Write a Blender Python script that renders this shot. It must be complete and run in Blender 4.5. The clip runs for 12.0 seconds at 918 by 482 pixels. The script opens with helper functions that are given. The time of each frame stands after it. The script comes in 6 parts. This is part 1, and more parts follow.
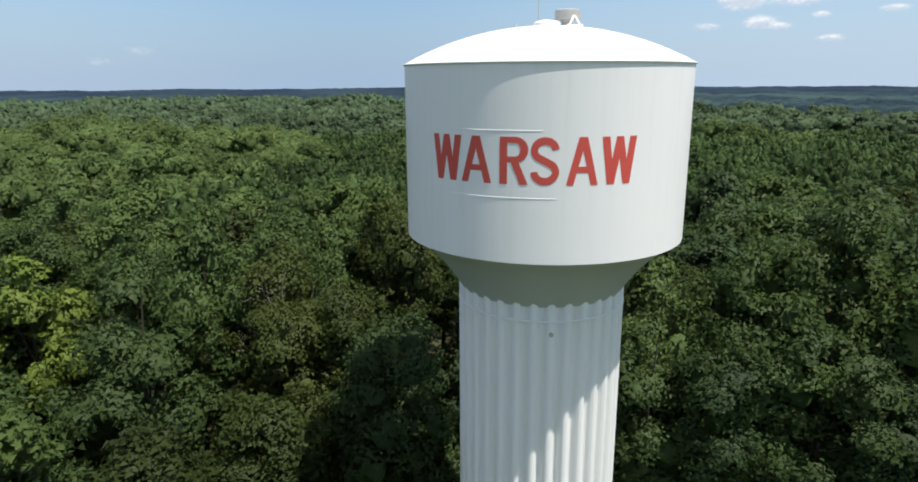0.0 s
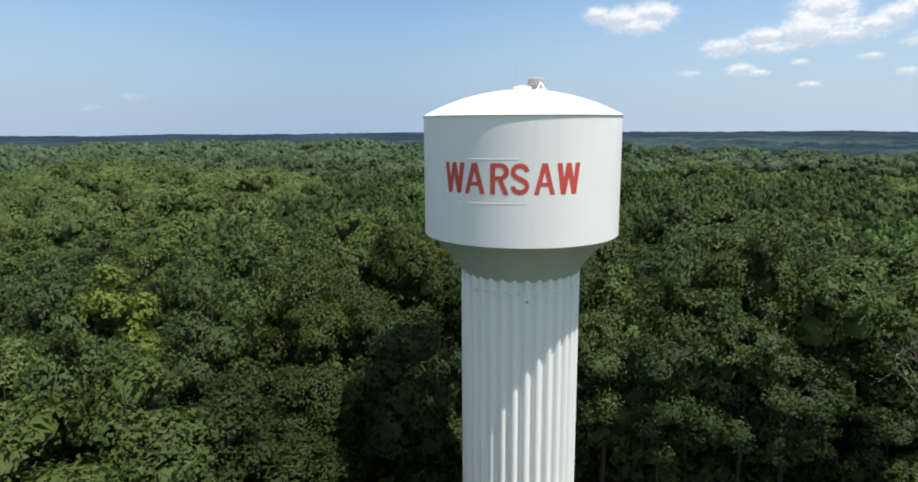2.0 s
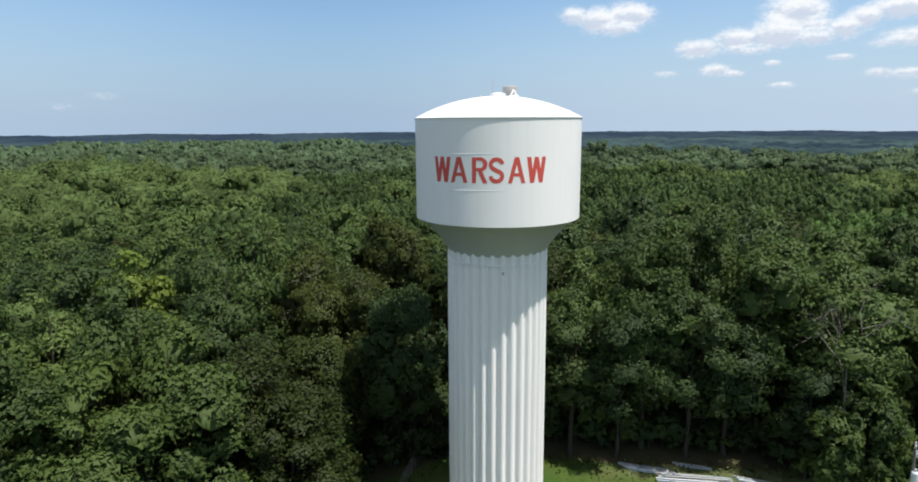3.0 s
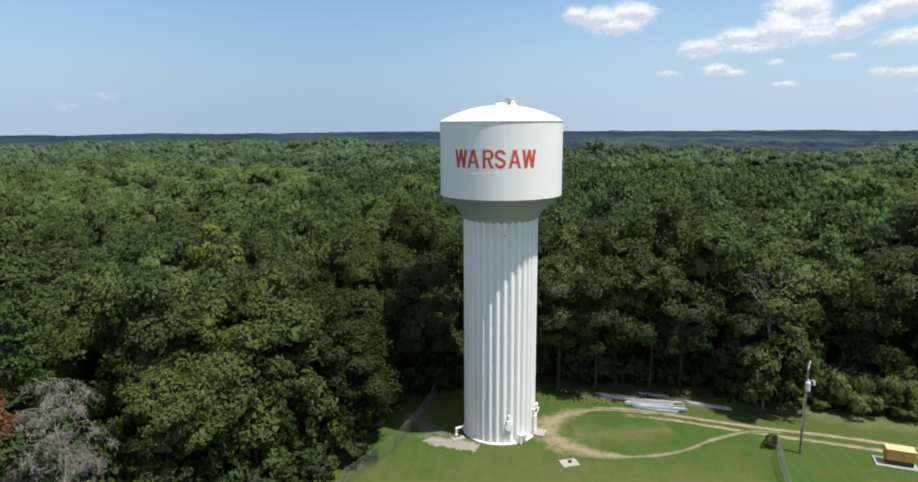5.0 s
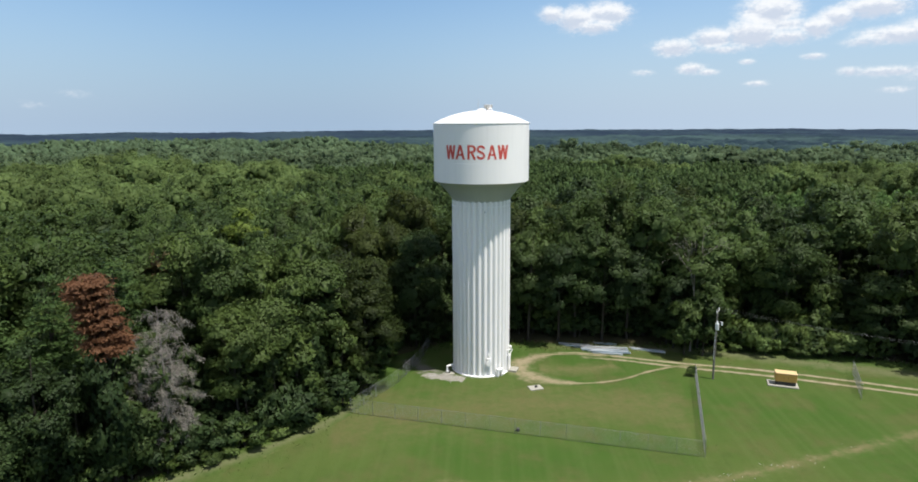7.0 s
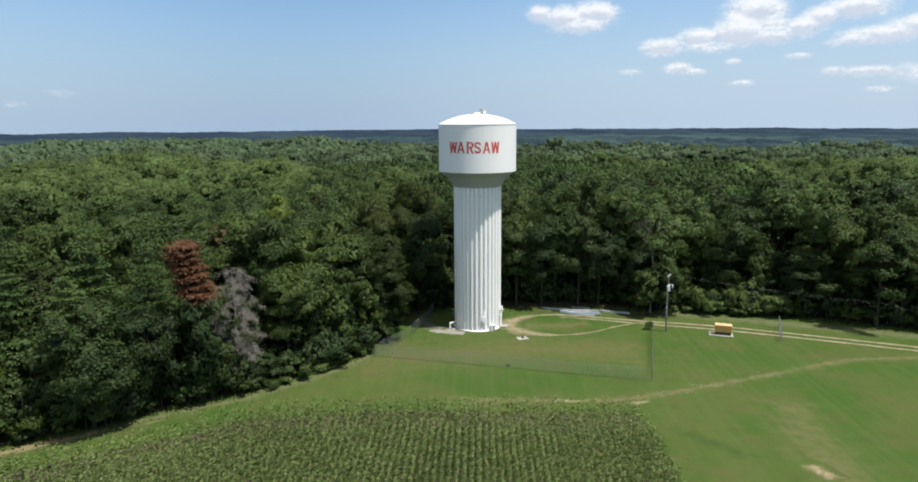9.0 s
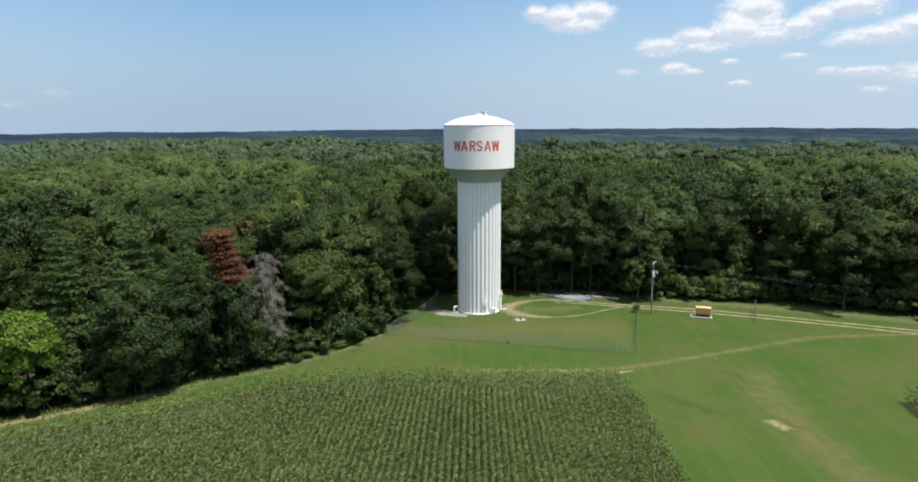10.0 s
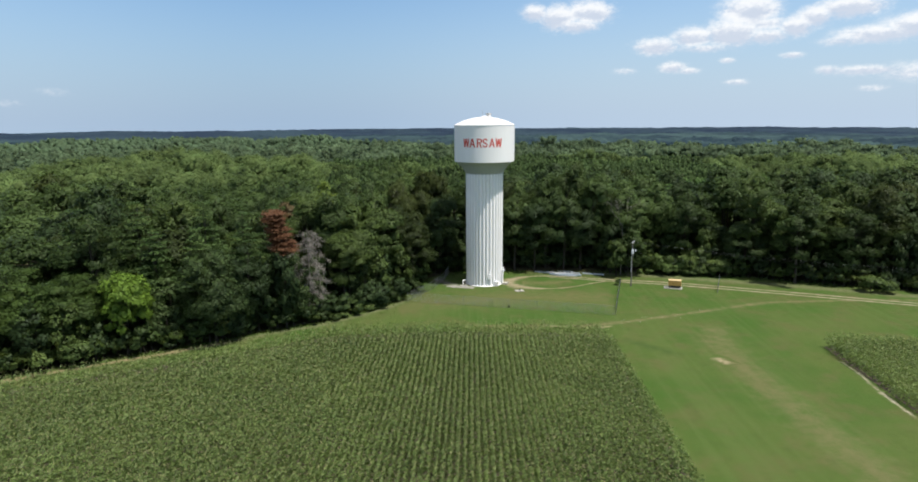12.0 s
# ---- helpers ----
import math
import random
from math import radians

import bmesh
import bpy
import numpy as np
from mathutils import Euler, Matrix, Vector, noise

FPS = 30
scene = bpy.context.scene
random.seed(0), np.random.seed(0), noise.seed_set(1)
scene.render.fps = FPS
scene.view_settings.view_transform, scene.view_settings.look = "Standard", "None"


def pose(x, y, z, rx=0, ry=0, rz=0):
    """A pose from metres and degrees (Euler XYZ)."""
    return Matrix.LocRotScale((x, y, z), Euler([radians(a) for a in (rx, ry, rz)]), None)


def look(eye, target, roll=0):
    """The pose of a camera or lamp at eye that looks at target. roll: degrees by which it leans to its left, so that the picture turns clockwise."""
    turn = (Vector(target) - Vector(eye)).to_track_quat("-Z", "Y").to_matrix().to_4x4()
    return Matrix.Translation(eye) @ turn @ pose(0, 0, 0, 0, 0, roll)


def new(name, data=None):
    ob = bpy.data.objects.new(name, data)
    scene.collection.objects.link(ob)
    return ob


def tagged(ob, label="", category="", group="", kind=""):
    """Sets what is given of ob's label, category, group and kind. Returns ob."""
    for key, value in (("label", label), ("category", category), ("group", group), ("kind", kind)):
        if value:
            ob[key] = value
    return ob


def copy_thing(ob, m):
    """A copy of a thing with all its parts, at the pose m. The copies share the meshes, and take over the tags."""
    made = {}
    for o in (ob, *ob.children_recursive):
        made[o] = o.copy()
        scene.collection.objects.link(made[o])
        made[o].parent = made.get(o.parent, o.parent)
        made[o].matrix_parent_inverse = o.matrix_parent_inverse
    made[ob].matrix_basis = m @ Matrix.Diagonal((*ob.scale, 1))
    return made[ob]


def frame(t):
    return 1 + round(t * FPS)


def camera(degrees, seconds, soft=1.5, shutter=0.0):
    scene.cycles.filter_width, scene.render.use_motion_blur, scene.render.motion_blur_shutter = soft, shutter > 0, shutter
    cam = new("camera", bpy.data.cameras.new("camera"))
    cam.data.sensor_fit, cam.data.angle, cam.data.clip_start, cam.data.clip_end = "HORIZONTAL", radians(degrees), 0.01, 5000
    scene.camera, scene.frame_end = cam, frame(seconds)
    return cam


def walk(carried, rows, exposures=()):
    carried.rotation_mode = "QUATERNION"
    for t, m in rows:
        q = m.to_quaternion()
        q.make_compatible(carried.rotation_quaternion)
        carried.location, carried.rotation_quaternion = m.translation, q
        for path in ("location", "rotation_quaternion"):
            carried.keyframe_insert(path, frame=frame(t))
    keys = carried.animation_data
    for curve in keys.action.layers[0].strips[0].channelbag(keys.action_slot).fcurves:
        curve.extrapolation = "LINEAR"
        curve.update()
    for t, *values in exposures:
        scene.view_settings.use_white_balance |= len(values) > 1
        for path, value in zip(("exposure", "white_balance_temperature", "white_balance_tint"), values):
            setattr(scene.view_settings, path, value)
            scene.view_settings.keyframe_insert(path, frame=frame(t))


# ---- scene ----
cam = camera(70.8, 12.0, 1.8)
METRES, EYE, TILT, LEAN, TURN = 115.0, 35.6, 0.0, 0.0, 0.0
ROWS = [
    (0.0, 0.0, 0.0, 0.0, -0.07, -14.01, 0.3),
    (0.5, -0.0012, -0.0248, 0.0001, 0.16, -13.93, 0.31),
    (1.0, -0.0033, -0.0529, 0.0003, 0.37, -10.96, 0.33),
    (1.5, -0.0056, -0.082, 0.0002, 0.48, -10.13, 0.33),
    (2.0, -0.008, -0.1152, 0.0007, -1.01, -10.17, 0.33),
    (2.5, -0.0111, -0.1503, 0.0011, -2.43, -10.2, 0.31),
    (3.0, -0.0149, -0.1875, 0.0014, -2.92, -10.21, 0.31),
    (5.0, -0.0339, -0.3497, 0.0034, -2.73, -10.25, 0.32),
    (5.5, -0.0391, -0.3924, 0.0042, -2.77, -10.28, 0.32),
    (6.0, -0.0445, -0.4356, 0.0052, -3.12, -10.31, 0.31),
    (6.5, -0.0502, -0.4796, 0.006, -3.77, -10.34, 0.32),
    (7.0, -0.0573, -0.5238, 0.0066, -4.74, -10.37, 0.33),
    (9.0, -0.0905, -0.7064, 0.0092, -5.75, -10.43, 0.37),
    (9.5, -0.1003, -0.7527, 0.0098, -5.89, -10.43, 0.37),
    (10.0, -0.1099, -0.7993, 0.0105, -5.99, -10.44, 0.37),
    (10.5, -0.1199, -0.8463, 0.0112, -6.06, -10.46, 0.39),
    (11.0, -0.1302, -0.8931, 0.012, -6.11, -10.48, 0.38),
    (11.5, -0.1404, -0.9401, 0.0128, -6.16, -10.5, 0.38),
    (12.0, -0.1506, -0.9872, 0.0137, -6.2, -10.52, 0.37),
]
walk(cam, [(t, pose(0, 0, EYE, TILT, LEAN, TURN) @ pose(METRES * x, METRES * y, METRES * z, 90 + pitch, roll, yaw)) for t, x, y, z, yaw, pitch, roll in ROWS])

# ---- light ----
SUN_EL, SUN_AZ = 69.0, 57.0  # degrees; azimuth from -y towards +x
sun_way = Vector((math.sin(radians(SUN_AZ)) * math.cos(radians(SUN_EL)), -math.cos(radians(SUN_AZ)) * math.cos(radians(SUN_EL)), math.sin(radians(SUN_EL))))
lamp = bpy.data.lights.new("sun", "SUN")
lamp.energy, lamp.angle, lamp.color = 4.6, radians(0.53), (1.0, 0.96, 0.89)
new("sun", lamp).matrix_world = look(sun_way * 200, (0, 0, 0))
scene.view_settings.exposure = 0.42

world = bpy.data.worlds.new("summer_sky")
scene.world = world
world.use_nodes = True


class Nodes:
    """Short calls for building a node tree."""

    def __init__(self, tree):
        self.tree = tree
        tree.nodes.clear()

    def put(self, kind, **inputs):
        n = self.tree.nodes.new(kind)
        for k, v in inputs.items():
            self.feed(n.inputs[int(k[1:])] if k[0] == "i" and k[1:].isdigit() else n.inputs[k.replace("_", " ")], v)
        return n

    def feed(self, socket, v):
        if isinstance(v, bpy.types.NodeSocket):
            self.tree.links.new(v, socket)
        elif isinstance(v, bpy.types.Node):
            self.tree.links.new(v.outputs[0], socket)
        else:
            socket.default_value = v

    def math(self, op, a, b=0.0, clamp=False):
        n = self.put("ShaderNodeMath", i0=a, i1=b)
        n.operation, n.use_clamp = op, clamp
        return n.outputs[0]

    def ramp(self, x, lo, hi):
        n = self.put("ShaderNodeMapRange", i0=x, i1=lo, i2=hi, i3=0.0, i4=1.0)
        n.interpolation_type = "SMOOTHSTEP"
        return n.outputs[0]

    def noise(self, vec, scale, detail=3.0, rough=0.55):
        n = self.put("ShaderNodeTexNoise", Scale=scale, Detail=detail, Roughness=rough)
        if vec is not None:
            self.feed(n.inputs["Vector"], vec)
        return n.outputs[0]

    def mix(self, f, a, b, blend="MIX"):
        n = self.put("ShaderNodeMix")
        n.data_type, n.blend_type = "RGBA", blend
        self.feed(n.inputs[0], f), self.feed(n.inputs[6], a), self.feed(n.inputs[7], b)
        return n.outputs[2]


def rgb(r, g, b):
    return (r, g, b, 1.0)


# far cumulus banks: azimuth, elevation, half width, half height in degrees
CLOUDS = [
    (12.7, 8.8, 1.3, 0.7), (14.7, 8.4, 1.8, 1.0), (17.1, 8.7, 2.1, 1.0), (16.2, 7.7, 2.1, 0.6),
    (22.6, 5.9, 1.9, 0.7), (25.5, 6.5, 1.8, 0.8), (28.3, 6.7, 2.3, 1.1), (29.5, 8.2, 2.3, 1.5),
    (30.8, 6.3, 1.8, 0.6), (32.8, 6.9, 1.3, 0.8), (33.9, 7.5, 1.5, 0.8), (36.2, 8.0, 2.6, 0.8),
    (38.2, 6.0, 3.1, 0.7), (40.2, 6.4, 2.1, 0.9), (24.0, 4.2, 1.3, 0.5), (25.2, 3.9, 1.0, 0.3),
    (35.2, 3.6, 0.9, 0.4), (37.7, 3.5, 3.1, 0.4), (32.7, 4.8, 1.0, 0.3), (28.1, 4.6, 0.7, 0.25),
]
# thin wisps, with how dense they are
WISPS = [
    (28.9, 2.9, 1.0, 0.3, 0.6), (20.2, 4.0, 1.1, 0.3, 0.5), (-25.5, 2.3, 1.5, 0.4, 0.34), (-28.1, 1.5, 1.3, 0.4, 0.28),
    (40.5, 3.3, 2.6, 0.8, 0.55), (38.2, 2.2, 1.6, 0.3, 0.45), (26.2, 5.6, 2.5, 0.4, 0.6), (36.4, 5.7, 2.3, 0.5, 0.65), (30.5, 7.2, 2.2, 0.7, 0.7),
]


def build_sky():
    n = Nodes(world.node_tree)
    sky = n.put("ShaderNodeTexSky")
    sky.sky_type, sky.sun_disc = "NISHITA", False
    sky.sun_elevation, sky.sun_rotation = radians(SUN_EL), radians(180 - SUN_AZ)
    sky.altitude, sky.air_density, sky.dust_density, sky.ozone_density = 100.0, 1.0, 1.1, 1.4
    way = n.put("ShaderNodeTexCoord").outputs["Generated"]
    xyz = n.put("ShaderNodeSeparateXYZ", i0=way)
    deg = 180 / math.pi
    az = n.math("MULTIPLY", n.math("ARCTAN2", xyz.outputs[0], xyz.outputs[1]), deg)
    el = n.math("MULTIPLY", n.math("ARCSINE", xyz.outputs[2]), deg)
    flat = n.put("ShaderNodeCombineXYZ", i0=az, i1=n.math("MULTIPLY", el, 1.6))
    lumps = n.math("SUBTRACT", n.noise(flat, 0.75, 6.0, 0.6), 0.5)
    wisps = n.math("SUBTRACT", n.noise(flat, 2.6, 4.0, 0.6), 0.5)
    total = upper = None
    for a, e, w, h, thin in [(*c, min(1.0, 0.5 + c[3] * 0.55)) for c in CLOUDS] + WISPS:
        dx = n.math("MULTIPLY", n.math("SUBTRACT", az, a), 1 / (w * 1.25))
        dx = n.math("MULTIPLY", dx, dx)
        puffs = []
        for lift in (0.0, 0.6):
            dy = n.math("MULTIPLY", n.math("SUBTRACT", el, e + h * lift), 1 / (h * 1.3))
            d = n.math("ADD", dx, n.math("MULTIPLY", dy, dy))
            puffs.append(n.math("MULTIPLY", n.math("EXPONENT", n.math("MULTIPLY", d, -1.6)), thin))
        total = puffs[0] if total is None else n.math("MAXIMUM", total, puffs[0])
        upper = puffs[1] if upper is None else n.math("MAXIMUM", upper, puffs[1])
    # scattered cumulus over the rest of the sky, above the view
    high = n.math("MULTIPLY", n.ramp(el, 11.0, 25.0), n.ramp(n.noise(way, 3.2, 5.0, 0.6), 0.40, 0.62))
    body = n.math("ADD", total, n.math("ADD", n.math("MULTIPLY", lumps, 0.75), n.math("MULTIPLY", wisps, 0.5)))
    cover = n.math("MULTIPLY", n.ramp(body, 0.08, 0.80), n.ramp(total, 0.02, 0.46))
    cover = n.math("MAXIMUM", cover, n.math("MULTIPLY", high, 0.9))
    # lit tops, grey bases
    base = n.math("SUBTRACT", upper, total)
    shade = n.ramp(n.math("ADD", n.math("MULTIPLY", base, 1.6), n.math("ADD", n.math("MULTIPLY", lumps, 1.1), n.math("MULTIPLY", wisps, 0.9))), -0.62, 0.25)
    cloud = n.mix(shade, rgb(4.9, 5.35, 6.2), rgb(7.6, 7.65, 7.75))
    # summer haze: bluer air, paling towards the horizon
    air = n.mix(n.math("SUBTRACT", 1.0, n.ramp(el, 14.0, 40.0)), sky.outputs[0], n.mix(1.0, sky.outputs[0], rgb(0.82, 1.04, 1.18), "MULTIPLY"))
    haze = n.math("SUBTRACT", 1.0, n.ramp(el, -3.0, 17.0))
    pale = n.mix(n.ramp(az, -45.0, 60.0), rgb(3.35, 4.3, 5.55), rgb(4.0, 4.95, 6.15))
    air = n.mix(haze, air, pale)
    # clearer, deeper air to the north-west
    off = n.math("MULTIPLY", n.math("ADD", az, 8.0), 1 / 18.0)
    clear = n.math("EXPONENT", n.math("MULTIPLY", n.math("MULTIPLY", off, off), -1.0))
    air = n.mix(n.math("MULTIPLY", clear, 0.75), air, n.mix(1.0, air, rgb(0.76, 0.83, 0.89), "MULTIPLY"))
    out = n.mix(n.math("MULTIPLY", cover, 0.9), air, cloud)
    bg = n.put("ShaderNodeBackground", Color=out, Strength=0.1)
    n.put("ShaderNodeOutputWorld", Surface=bg.outputs[0])


build_sky()


# ---- materials ----
def material(name, build):
    m = bpy.data.materials.new(name)
    m.use_nodes = True
    n = Nodes(m.node_tree)
    shader = build(n)
    n.put("ShaderNodeOutputMaterial", Surface=shader)
    return m


def place(n):
    return n.put("ShaderNodeNewGeometry").outputs["Position"]


def bump(n, height, strength=0.3, distance=0.02):
    return n.put("ShaderNodeBump", Strength=strength, Distance=distance, Height=height).outputs[0]


def principled(n, colour, rough=0.6, metal=0.0, normal=None, spec=0.5):
    p = n.put("ShaderNodeBsdfPrincipled", Base_Color=colour, Roughness=rough, Metallic=metal)
    p.inputs["Specular IOR Level"].default_value = spec
    if normal is not None:
        n.feed(p.inputs["Normal"], normal)
    return p.outputs[0]


def foliage(name, dark, light, warm, through_light=0.34, gloss=0.16, vary=0.42, relief=0.0, stands=0.0):
    """Leaves: hue differs from tree to tree, from patch to patch and from leaf to leaf."""

    def build(n):
        p = place(n)
        leaf = n.put("ShaderNodeNewGeometry").outputs["Random Per Island"]
        tree = n.put("ShaderNodeObjectInfo").outputs["Random"]
        patch = n.noise(p, 0.11, 2.0)
        c = n.mix(n.math("ADD", n.math("MULTIPLY", leaf, vary), n.math("MULTIPLY", n.noise(p, 0.45, 2.0), 0.85 - vary), True), dark, light)
        c = n.mix(n.math("MULTIPLY", n.ramp(n.math("ADD", n.math("MULTIPLY", tree, 0.5), n.math("MULTIPLY", patch, 0.7)), 0.45, 0.95), 0.55), c, warm)
        hsv = n.put("ShaderNodeHueSaturation", Color=c)
        fine = n.noise(p, 9.0, 2.0, 0.6)
        tone = n.math("ADD", 0.7 - stands * 0.3, n.math("MULTIPLY", n.noise(p, 0.05 if stands == 0 else 0.016, 3.0), 0.6 + stands * 0.6))
        if not stands:
            tone = n.math("MULTIPLY", tone, n.math("ADD", 0.70, n.math("MULTIPLY", tree, 0.46)))
        else:
            tone = n.math("MULTIPLY", tone, n.math("ADD", -0.05, n.math("MULTIPLY", n.noise(p, 0.075, 2.0), 2.1)))
        n.feed(hsv.inputs["Value"], tone if relief else n.math("MULTIPLY", tone, n.math("ADD", 0.72, n.math("MULTIPLY", fine, 0.56))))
        if not relief:
            normal = bump(n, fine, 0.5, 0.08)
        else:
            normal = bump(n, n.math("ADD", n.noise(p, 0.9, 4.0, 0.7), n.math("MULTIPLY", n.noise(p, 3.1, 2.0), 0.4)), 1.0, relief)
        a = principled(n, hsv.outputs[0], 0.52, 0.0, normal, gloss)
        b = n.put("ShaderNodeBsdfTranslucent", Color=hsv.outputs[0]).outputs[0]
        return n.put("ShaderNodeMixShader", i0=through_light, i1=a, i2=b).outputs[0]

    return material(name, build)


LEAF_BROAD = foliage("leaves_broad", rgb(0.028, 0.053, 0.014), rgb(0.087, 0.135, 0.035), rgb(0.082, 0.112, 0.028))
LEAF_DEEP = foliage("leaves_deep", rgb(0.020, 0.040, 0.014), rgb(0.068, 0.110, 0.036), rgb(0.062, 0.088, 0.025))
LEAF_OLIVE = foliage("leaves_olive", rgb(0.022, 0.037, 0.009), rgb(0.066, 0.091, 0.021), rgb(0.065, 0.077, 0.018))
LEAF_PALE = foliage("leaves_pale", rgb(0.045, 0.082, 0.022), rgb(0.124, 0.184, 0.054), rgb(0.114, 0.156, 0.044))
LEAF_YELLOW = foliage("leaves_yellow", rgb(0.095, 0.150, 0.024), rgb(0.190, 0.250, 0.050), rgb(0.190, 0.232, 0.046))
LEAF_BRIGHT = foliage("leaves_bright", rgb(0.056, 0.112, 0.014), rgb(0.140, 0.230, 0.030), rgb(0.132, 0.205, 0.029))
LEAF_PINE = foliage("needles_green", rgb(0.036, 0.070, 0.019), rgb(0.088, 0.142, 0.042), rgb(0.086, 0.122, 0.034), 0.3, 0.1)
LEAF_RUST = foliage("needles_dead", rgb(0.160, 0.078, 0.040), rgb(0.300, 0.152, 0.082), rgb(0.27, 0.136, 0.072), 0.45, 0.1)
PINE_MASS = foliage("plantation_needles", rgb(0.027, 0.050, 0.017), rgb(0.058, 0.091, 0.030), rgb(0.056, 0.081, 0.026), 0.22, 0.05, 0.3, 0.15, 0.9)
PINE_YOUNG = foliage("young_needles", rgb(0.048, 0.090, 0.026), rgb(0.098, 0.164, 0.050), rgb(0.098, 0.148, 0.044), 0.25, 0.05, 0.4, 0.12, 0.6)
# haze is put into these leaf colours: paler and bluer with distance
LEAF_MIDDLE_HAZE = foliage("leaves_middle_haze", rgb(0.078, 0.122, 0.040), rgb(0.150, 0.208, 0.074), rgb(0.156, 0.194, 0.066), 0.44, 0.05, 0.2, 0.10, 0.9)
LEAF_FAR_HAZE = foliage("leaves_far_haze", rgb(0.066, 0.110, 0.058), rgb(0.118, 0.172, 0.094), rgb(0.114, 0.150, 0.078), 0.46, 0.05, 0.2, 0.08, 0.8)
LEAF_CORN = foliage("corn_leaves", rgb(0.052, 0.090, 0.018), rgb(0.214, 0.292, 0.082), rgb(0.172, 0.222, 0.060), 0.32, 0.4, 0.85)
LEAF_DULL = foliage("leaves_withered", rgb(0.055, 0.046, 0.018), rgb(0.115, 0.088, 0.038), rgb(0.105, 0.078, 0.032), 0.2)
LEAF_BRUSH = foliage("brush_leaves", rgb(0.062, 0.106, 0.026), rgb(0.158, 0.226, 0.066), rgb(0.145, 0.190, 0.054), 0.35)
LEAF_FRESH = foliage("leaves_fresh", rgb(0.035, 0.068, 0.014), rgb(0.100, 0.157, 0.036), rgb(0.094, 0.134, 0.029))
LEAF_WEED = foliage("weed_leaves", rgb(0.044, 0.076, 0.013), rgb(0.095, 0.136, 0.028), rgb(0.10, 0.114, 0.03))


def bark_build(a, b):
    def build(n):
        p = place(n)
        g = n.noise(p, 9.0, 4.0)
        return principled(n, n.mix(g, a, b), 0.9, 0.0, bump(n, n.noise(p, 22.0, 3.0), 0.5), 0.1)
    return build


BARK = material("bark", bark_build(rgb(0.030, 0.026, 0.020), rgb(0.074, 0.064, 0.052)))
DEAD_WOOD = material("dead_wood", bark_build(rgb(0.125, 0.114, 0.098), rgb(0.30, 0.276, 0.238)))


def white_paint(n):
    p = place(n)
    # faint weathering: plate-wide tone changes, rain streaks running down, fine speckle
    tone = n.noise(p, 0.35, 3.0)
    m = n.put("ShaderNodeMapping", Vector=p, Scale=(3.0, 3.0, 0.12))
    streak = n.ramp(n.noise(m.outputs[0], 1.0, 4.0, 0.6), 0.45, 0.8)
    c = n.mix(tone, rgb(0.805, 0.79, 0.775), rgb(0.85, 0.83, 0.81))
    c = n.mix(n.math("MULTIPLY", streak, 0.12), c, rgb(0.5, 0.5, 0.46))
    return principled(n, c, 0.42, 0.0, bump(n, n.noise(p, 1.4, 3.0), 0.08, 0.02), 0.45)


WHITE = material("white_tower_paint", white_paint)


# tank white greyed down: the shade under the tank is put into the colour
def shaded_under_paint(n):
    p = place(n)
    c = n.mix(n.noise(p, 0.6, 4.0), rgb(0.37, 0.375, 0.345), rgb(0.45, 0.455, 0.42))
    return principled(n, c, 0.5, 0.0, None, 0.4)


BOWL_SHADE = material("bowl_shade", shaded_under_paint)


def red_paint(n):
    p = place(n)
    c = n.mix(n.noise(p, 1.2, 4.0), rgb(0.54, 0.068, 0.050), rgb(0.62, 0.100, 0.076))
    return principled(n, c, 0.45, 0.0, None, 0.4)


RED = material("red_sign_paint", red_paint)


def plain(name, a, b, scale=3.0, rough=0.6, metal=0.0, bumpy=0.15):
    def build(n):
        p = place(n)
        return principled(n, n.mix(n.noise(p, scale, 4.0), a, b), rough, metal, bump(n, n.noise(p, scale * 6, 3.0), bumpy, 0.01))
    return material(name, build)


TASSEL = plain("corn_tassel", rgb(0.17, 0.175, 0.06), rgb(0.29, 0.28, 0.12), 3.0, 0.8)
STEEL = plain("galvanised_steel", rgb(0.45, 0.47, 0.49), rgb(0.62, 0.64, 0.66), 2.0, 0.42, 0.75, 0.05)
STEEL_PALE = plain("pale_galvanised_steel", rgb(0.46, 0.49, 0.52), rgb(0.66, 0.69, 0.72), 1.5, 0.45, 0.2, 0.05)
STEEL_GREY = plain("vent_metal", rgb(0.36, 0.35, 0.33), rgb(0.52, 0.51, 0.48), 2.0, 0.5, 0.2)
CONCRETE = plain("concrete", rgb(0.23, 0.22, 0.185), rgb(0.36, 0.345, 0.295), 1.4, 0.9)
BLACK = plain("black_rubber", rgb(0.015, 0.015, 0.016), rgb(0.04, 0.04, 0.04), 5.0, 0.6)
ORANGE = plain("orange_yellow_enamel", rgb(0.42, 0.24, 0.06), rgb(0.50, 0.30, 0.085), 1.5, 0.45)
TOP_CREAM = plain("pale_yellow_enamel", rgb(0.54, 0.39, 0.19), rgb(0.64, 0.48, 0.26), 1.5, 0.5)
ARM_WOOD = plain("bleached_arm_wood", rgb(0.26, 0.25, 0.235), rgb(0.42, 0.40, 0.38), 4.0, 0.9)
POLE_WOOD = plain("weathered_pole_wood", rgb(0.085, 0.077, 0.068), rgb(0.18, 0.165, 0.15), 4.0, 0.9)
